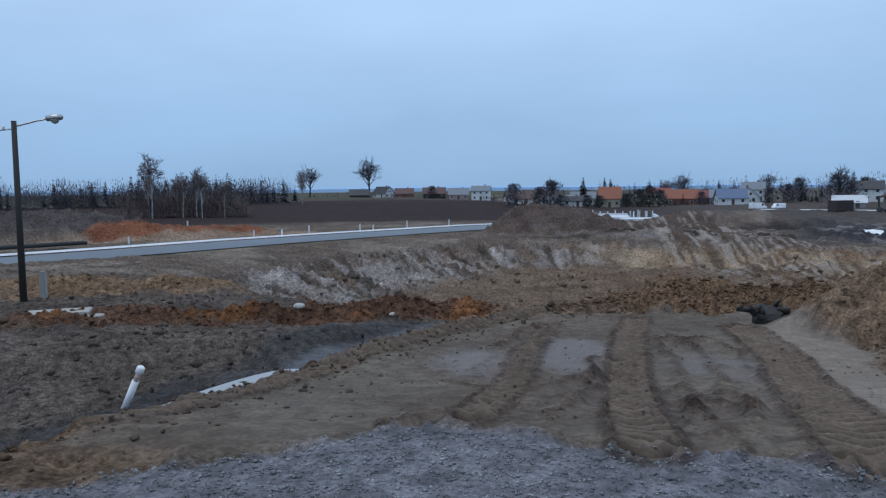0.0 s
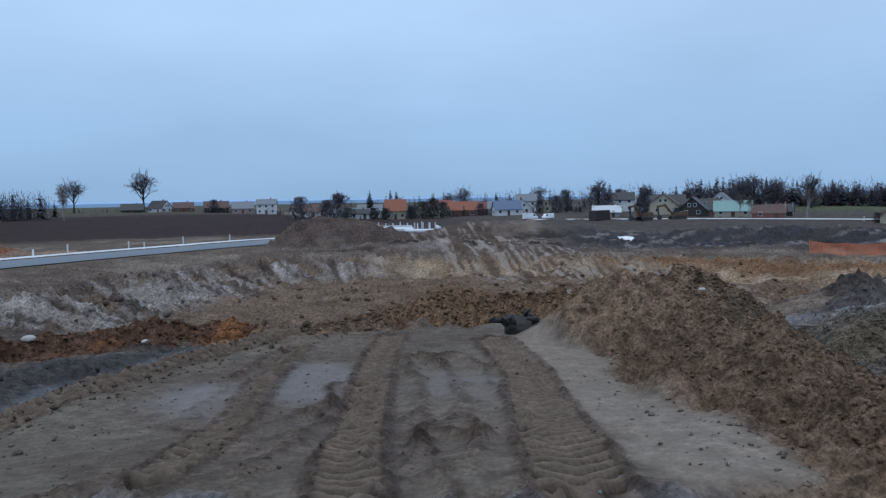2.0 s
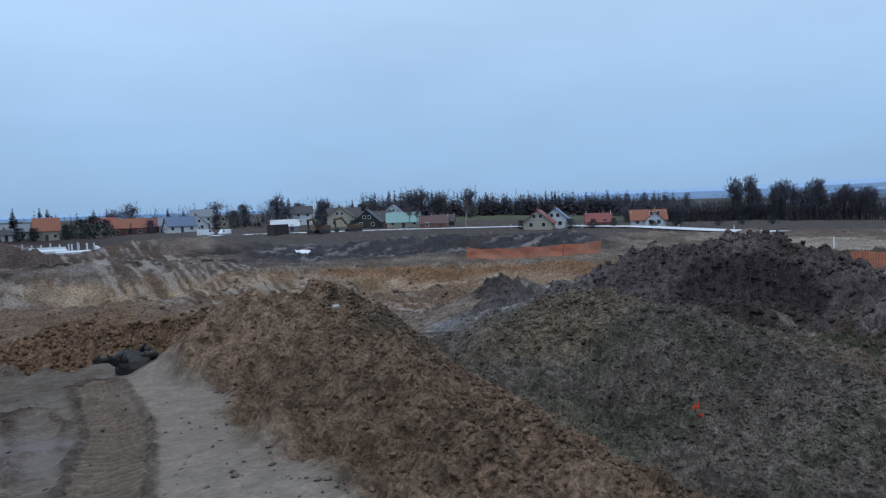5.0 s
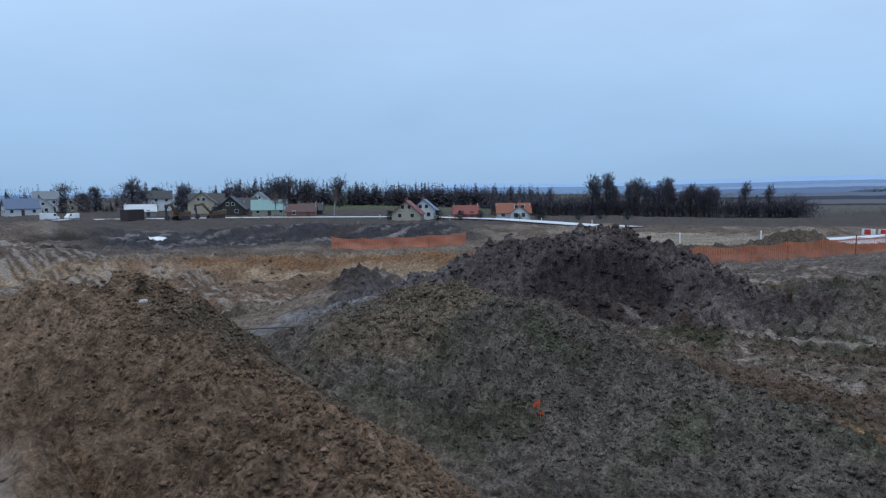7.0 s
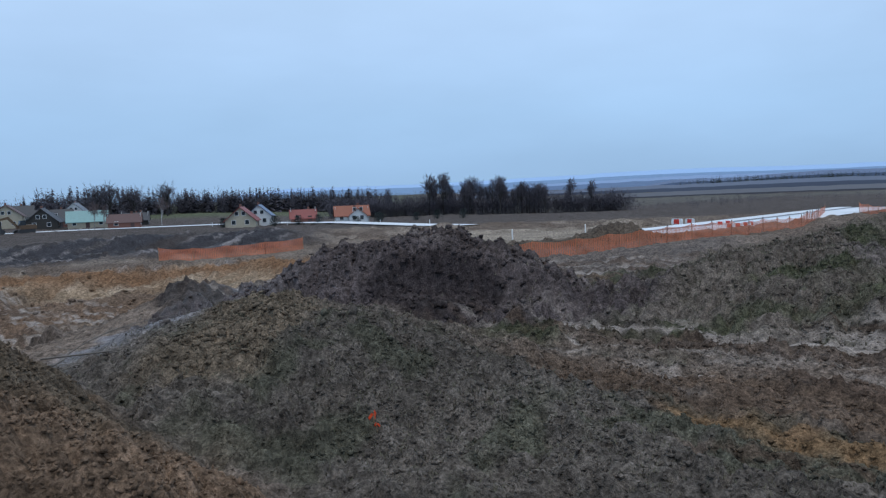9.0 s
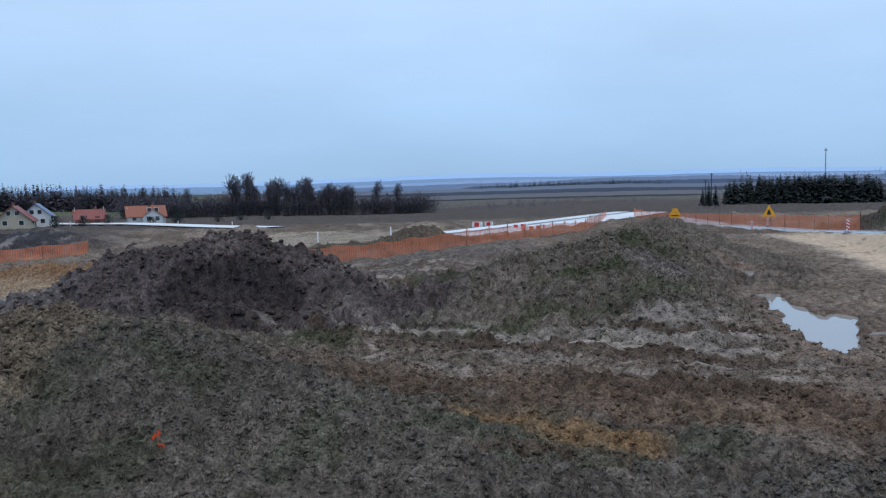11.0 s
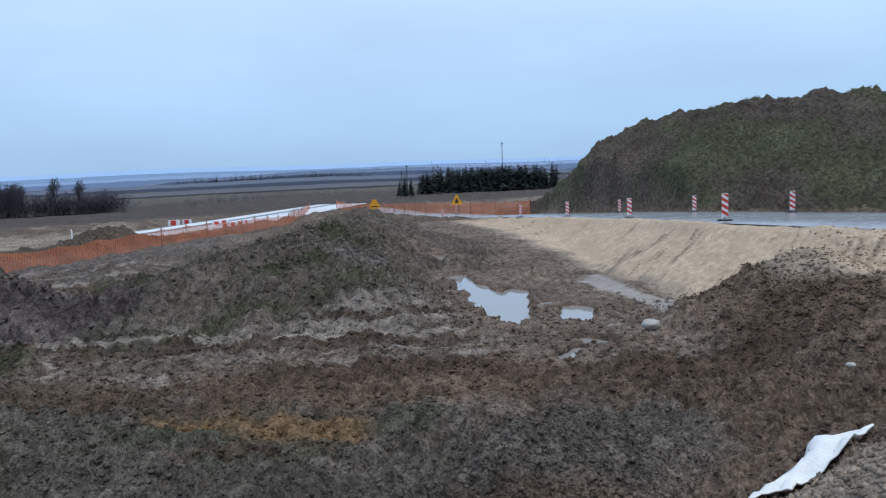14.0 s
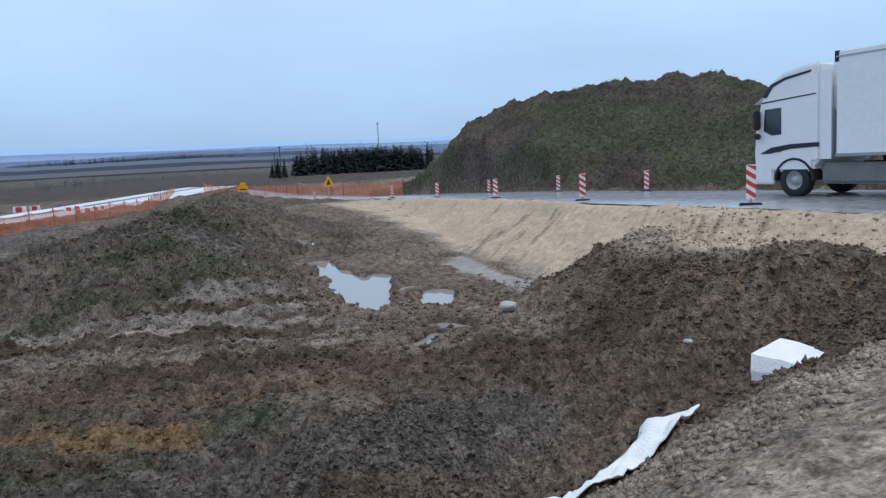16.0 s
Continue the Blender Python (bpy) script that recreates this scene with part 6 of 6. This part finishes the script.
woods("pine_woods", "dark pine wood behind the road works", scatter(420, 1, [(231, -39), (228, -54), (222, -70)], 6, 6.0, 8.5), 0.92, NEEDLES, 90)
woods("birch_belt", "thin bare trees at the edge of the pine wood", scatter(60, 2, [(234, -38), (230, -60), (224, -78), (215, -96)], 7, 7, 11), 0.0, BIRCHTWIGS, 60)
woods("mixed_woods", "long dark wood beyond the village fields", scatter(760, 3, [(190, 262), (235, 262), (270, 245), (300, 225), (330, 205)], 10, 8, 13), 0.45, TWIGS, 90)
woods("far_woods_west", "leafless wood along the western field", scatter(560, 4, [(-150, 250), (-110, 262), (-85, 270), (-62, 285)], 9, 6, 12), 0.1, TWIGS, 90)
woods("birch_grove", "grove of leafless birches at the field edge", scatter(170, 5, [(-70, 172), (-58, 176), (-48, 180)], 4, 4, 8), 0.0, BIRCHTWIGS, 110)
woods("thicket", "dense dark leafless thicket in the lowland", scatter(1300, 6, [(196, 138), (214, 124), (226, 108), (236, 88), (246, 70), (252, 60)], 5, 4.5, 8.5), 0.0, TWIGS, 110)
woods("lowland_bushes", "scattered leafless bushes in the lowland fields", scatter(260, 7, [(250, 60), (290, 40), (330, 20), (300, 0)], 26, 2, 4.5), 0.0, TWIGS, 60)
woods("horizon_woods", "dark woods far off on the plain", scatter(700, 8, [(900, 120), (980, 20), (960, -60)], 30, 12, 17), 0.5, NEEDLES, 26)
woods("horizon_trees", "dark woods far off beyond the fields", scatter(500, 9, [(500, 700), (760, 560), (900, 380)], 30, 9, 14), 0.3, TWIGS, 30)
woods("hill_woods", "leafless trees behind the grassy hill", scatter(90, 10, [(214, -84), (190, -104), (170, -112)], 8, 7, 11), 0.1, TWIGS, 60)


woods("village_hedges", "dark hedges and garden trees between the houses", scatter(300, 11, [(24, 246), (48, 254), (72, 250), (100, 246), (122, 220), (138, 196), (150, 192)], 9, 1.5, 4.2), 0.5, NEEDLES, 90)
woods("skyline_hedges", "dark hedges beside the skyline farms", scatter(130, 12, [(-75, 400), (-40, 396), (-10, 366), (15, 349), (30, 304)], 6, 2.0, 4.0), 0.2, TWIGS, 80)
woods("garden_trees", "bare garden trees behind the village", scatter(240, 13, [(60, 290), (100, 290), (140, 270), (175, 262), (195, 250)], 12, 6, 11), 0.25, TWIGS, 80)


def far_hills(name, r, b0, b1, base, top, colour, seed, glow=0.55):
    """Low wooded hills on the horizon; distance haze is painted in as blue and glow."""
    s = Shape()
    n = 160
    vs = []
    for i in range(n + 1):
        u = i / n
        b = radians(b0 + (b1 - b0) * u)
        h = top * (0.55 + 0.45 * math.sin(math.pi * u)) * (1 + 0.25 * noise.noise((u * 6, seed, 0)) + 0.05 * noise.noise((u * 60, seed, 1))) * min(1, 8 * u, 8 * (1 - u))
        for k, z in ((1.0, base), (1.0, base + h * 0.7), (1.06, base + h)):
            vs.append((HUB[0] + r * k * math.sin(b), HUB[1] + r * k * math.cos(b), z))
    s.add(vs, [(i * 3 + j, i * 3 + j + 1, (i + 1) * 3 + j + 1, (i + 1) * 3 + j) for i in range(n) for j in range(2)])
    return single(name, s, plain(name + "_blue", colour, 1.0, vary=0.06, scale=0.01, emit=glow), "wooded hills and fields on the horizon, haze painted in blue", "hills", kind="structure")


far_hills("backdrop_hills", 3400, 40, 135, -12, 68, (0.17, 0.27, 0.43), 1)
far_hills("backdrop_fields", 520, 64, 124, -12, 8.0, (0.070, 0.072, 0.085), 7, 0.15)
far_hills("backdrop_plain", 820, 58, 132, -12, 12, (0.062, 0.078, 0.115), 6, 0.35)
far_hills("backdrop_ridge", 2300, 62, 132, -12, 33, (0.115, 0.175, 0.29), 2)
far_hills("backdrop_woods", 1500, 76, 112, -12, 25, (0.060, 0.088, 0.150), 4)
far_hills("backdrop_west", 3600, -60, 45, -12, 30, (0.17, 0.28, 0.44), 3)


# ---- loose clods, stones and grass ----


def lumps(name, label, n, seed, where, r0, r1, sink=0.3, colour=None, flat=0.8, category="soil clods"):
    """Loose lumps in one mesh; where(rng) gives places, and each takes the colour of the soil it lies on."""
    rng = np.random.default_rng(seed)
    bm = bmesh.new()
    if r1 > 0.075:
        bmesh.ops.create_icosphere(bm, subdivisions=1, radius=1)
    else:
        for c in ((1, 0, 0), (0, 1, 0), (-1, 0, 0), (0, -1, 0), (0, 0, 1), (0, 0, -1)):
            bm.verts.new(c)
        bm.verts.index_update()
        bm.verts.ensure_lookup_table()
        for i in range(4):
            bm.faces.new([bm.verts[k] for k in (i, (i + 1) % 4, 4)])
            bm.faces.new([bm.verts[k] for k in ((i + 1) % 4, i, 5)])
    base = np.array([v.co[:] for v in bm.verts])
    tri = np.array([[v.index for v in f.verts] for f in bm.faces])
    bm.free()
    x, y = where(rng, n)
    z, col, wet, _ = relief(x, y)
    r = r0 + (r1 - r0) * rng.random(len(x)) ** 2.4
    k = len(base)
    v = base[None] * (1 + 0.5 * rng.uniform(-1, 1, (len(x), k, 1)))
    v = v * (r[:, None] * rng.uniform(0.5, 1.5, (len(x), 3)))[:, None, :] * np.array([1, 1, flat])
    v += np.stack([x, y, z + r * (flat - sink) * 0.6], -1)[:, None, :]
    f = (tri[None] + (np.arange(len(x)) * k)[:, None, None]).reshape(-1, 3)
    me = raw_mesh(name, v.reshape(-1, 3), f, EARTH)
    ob = new(name, me)
    c = (col if colour is None else np.array(colour)[None] * np.ones((len(x), 1))) * rng.uniform(0.75, 1.1, (len(x), 1))
    soil_attr(ob, np.repeat(np.concatenate([c, 0 * c[:, :1]], 1), k, axis=0))
    return tagged(ob, label, category, kind="stuff")


def beside(line, spread):
    def where(rng, n):
        p = np.array([q[:2] for q in line])
        i = rng.integers(0, len(p) - 1, n)
        u = rng.random(n)[:, None]
        c = p[i] + (p[i + 1] - p[i]) * u
        c = c + rng.normal(0, spread, (n, 2))
        return c[:, 0], c[:, 1]
    return where


def on_pad(rng, n):
    x, y = rng.uniform(-3.6, 4.2, 2 * n), rng.uniform(2.4, 5.7, 2 * n)
    keep = inside(x, y, PAD) + rng.normal(0, 0.05, 2 * n) > 0.02
    return x[keep][:n], y[keep][:n]


def patch(x0, y0, x1, y1):
    def where(rng, n):
        return rng.uniform(x0, x1, n), rng.uniform(y0, y1, n)
    return where


lumps("heap_clods", "loose brown clods on the soil heap", 16000, 1, beside([(q[0] + 0.6, q[1]) for q in HEAP], 0.85), 0.008, 0.036, 0.25)
lumps("bay_end_clods", "loose brown clods at the end of the bay", 6000, 2, beside(LUMPS, 1.1), 0.01, 0.07)
lumps("dark_clods", "dark wet clods on the topsoil heap", 3600, 3, beside(DARK, 1.9), 0.02, 0.10, 0.4)
lumps("bank_clods", "brown clods on the churned bank", 8000, 4, beside(BANKS, 1.5), 0.01, 0.05, 0.3)
lumps("flat_clods", "crumbs of soil scattered over the mud flat", 14000, 5, patch(11.5, -9.0, 22.0, 9.0), 0.008, 0.055)
lumps("trench_clods", "crumbled soil along the trench edge", 7000, 6, beside(TRENCH, 0.8), 0.012, 0.05, 0.3)
lumps("clay_clods", "orange clay clods on the bank", 2200, 7, beside(CLAY, 1.0), 0.015, 0.08)
lumps("rubble", "pale rubble on the hummock", 900, 8, beside([(17.4, 13.8), (15.4, 12.2), (13.6, 11.8)], 0.9), 0.02, 0.09)
lumps("moss_crumbs", "crumbs of soil on the mossy hummock", 13000, 9, beside(MOSS, 2.3), 0.012, 0.042, 0.3)
lumps("mound_clods", "soil clods on the grassy mound", 4200, 10, beside(MOUND[:5] + SPUR, 2.2), 0.02, 0.075)
lumps("pit_rubble", "rubble and clods in the pit", 800, 11, patch(-10, 36, 50, 74), 0.05, 0.28)
lumps("tuft_crumbs", "grey crumbs of topsoil along the grassy bank", 8000, 16, beside(TUFTS, 0.9), 0.010, 0.04, 0.3)
lumps("berm_crumbs", "crumbs of soil along the berm", 1600, 12, beside(BERM, 0.5), 0.01, 0.04)
lumps("bay_crumbs", "crumbs of mud in the wheel tracks", 700, 13, patch(-1.0, 5.6, 5.4, 12.4), 0.006, 0.022, 0.5)
lumps("gravel_stones", "grey crushed gravel of the pad", 16000, 14, on_pad, 0.006, 0.018, 0.2, (0.27, 0.275, 0.285), 0.7, "gravel")
lumps("west_clods", "clods on the sandy ground by the lamp post", 1500, 15, beside([(-20, 36), (-14, 31), (-9, 22), (-6, 14)], 2.6), 0.02, 0.10, 0.5)


def tufts(name, label, n, seed, where, h0, h1, material, keep=None):
    """Grass tufts: three bent blades each."""
    rng = np.random.default_rng(seed)
    x, y = where(rng, n)
    z, col, wet, _ = relief(x, y)
    ok = np.ones(n, bool) if keep is None else keep(x, y, z, col)
    x, y, z = x[ok], y[ok], z[ok]
    n = len(x)
    vs, blades = [], 4
    for b in range(blades):
        a = rng.uniform(0, 6.283, n)
        h = rng.uniform(h0, h1, n)
        lean = h * rng.uniform(0.3, 1.0, n)
        w = h * 0.07 + 0.004
        c, s = np.cos(a), np.sin(a)
        zz = z - 0.02
        vs.append(np.stack([np.stack([x - s * w, y + c * w, zz], -1), np.stack([x + s * w, y - c * w, zz], -1), np.stack([x + c * lean, y + s * lean, zz + h], -1)], 1))
    v = np.concatenate(vs).reshape(-1, 3)
    ob = new(name, raw_mesh(name, v, np.arange(len(v)).reshape(-1, 3), material))
    return tagged(ob, label, "grass", kind="stuff")


DRYGRASS = plain("dry_grass", (0.135, 0.122, 0.084), 0.9, vary=0.4, scale=3)
GREENGRASS = plain("green_grass", (0.072, 0.083, 0.042), 0.9, vary=0.4, scale=3)
greenish = lambda x, y, z, col: col[:, 1] > col[:, 0] * 0.9
mossy = lambda x, y, z, col: (col[:, 1] > col[:, 0] * 0.77) & (col[:, 0] < 0.215)
tufts("moss_grass", "short dry grass and moss on the hummock", 9000, 1, beside(MOSS, 2.4), 0.03, 0.09, DRYGRASS, mossy)
tufts("moss_green", "short green grass on the hummock", 2600, 2, beside(MOSS, 2.4), 0.02, 0.07, GREENGRASS, greenish)
tufts("tuft_grass", "tangled dry grass along the soil bank", 3000, 3, beside(TUFTS, 0.8), 0.015, 0.05, DRYGRASS)
tufts("mound_grass", "green grass on the mound", 16000, 4, beside(MOUND, 3.2), 0.03, 0.10, GREENGRASS, greenish)
tufts("mound_dry_grass", "dry grass on the mound", 9000, 5, beside(MOUND + SPUR, 3.0), 0.05, 0.14, DRYGRASS, mossy)
tufts("hill_grass", "green grass on the soil hill", 26000, 6, beside([(70, -20), (60, -25), (50, -29), (40, -32), (30, -34)], 5.5), 0.04, 0.12, GREENGRASS, lambda x, y, z, col: (col[:, 1] > col[:, 0] * 0.9) & (y < -23) & (x < 60))
tufts("hill_dry_grass", "dry grass on the soil hill", 4000, 7, beside([(70, -20), (60, -26), (50, -30), (40, -34), (30, -37)], 5.5), 0.04, 0.12, DRYGRASS, lambda x, y, z, col: (col[:, 0] < 0.15) & (y < -25) & (x < 58))
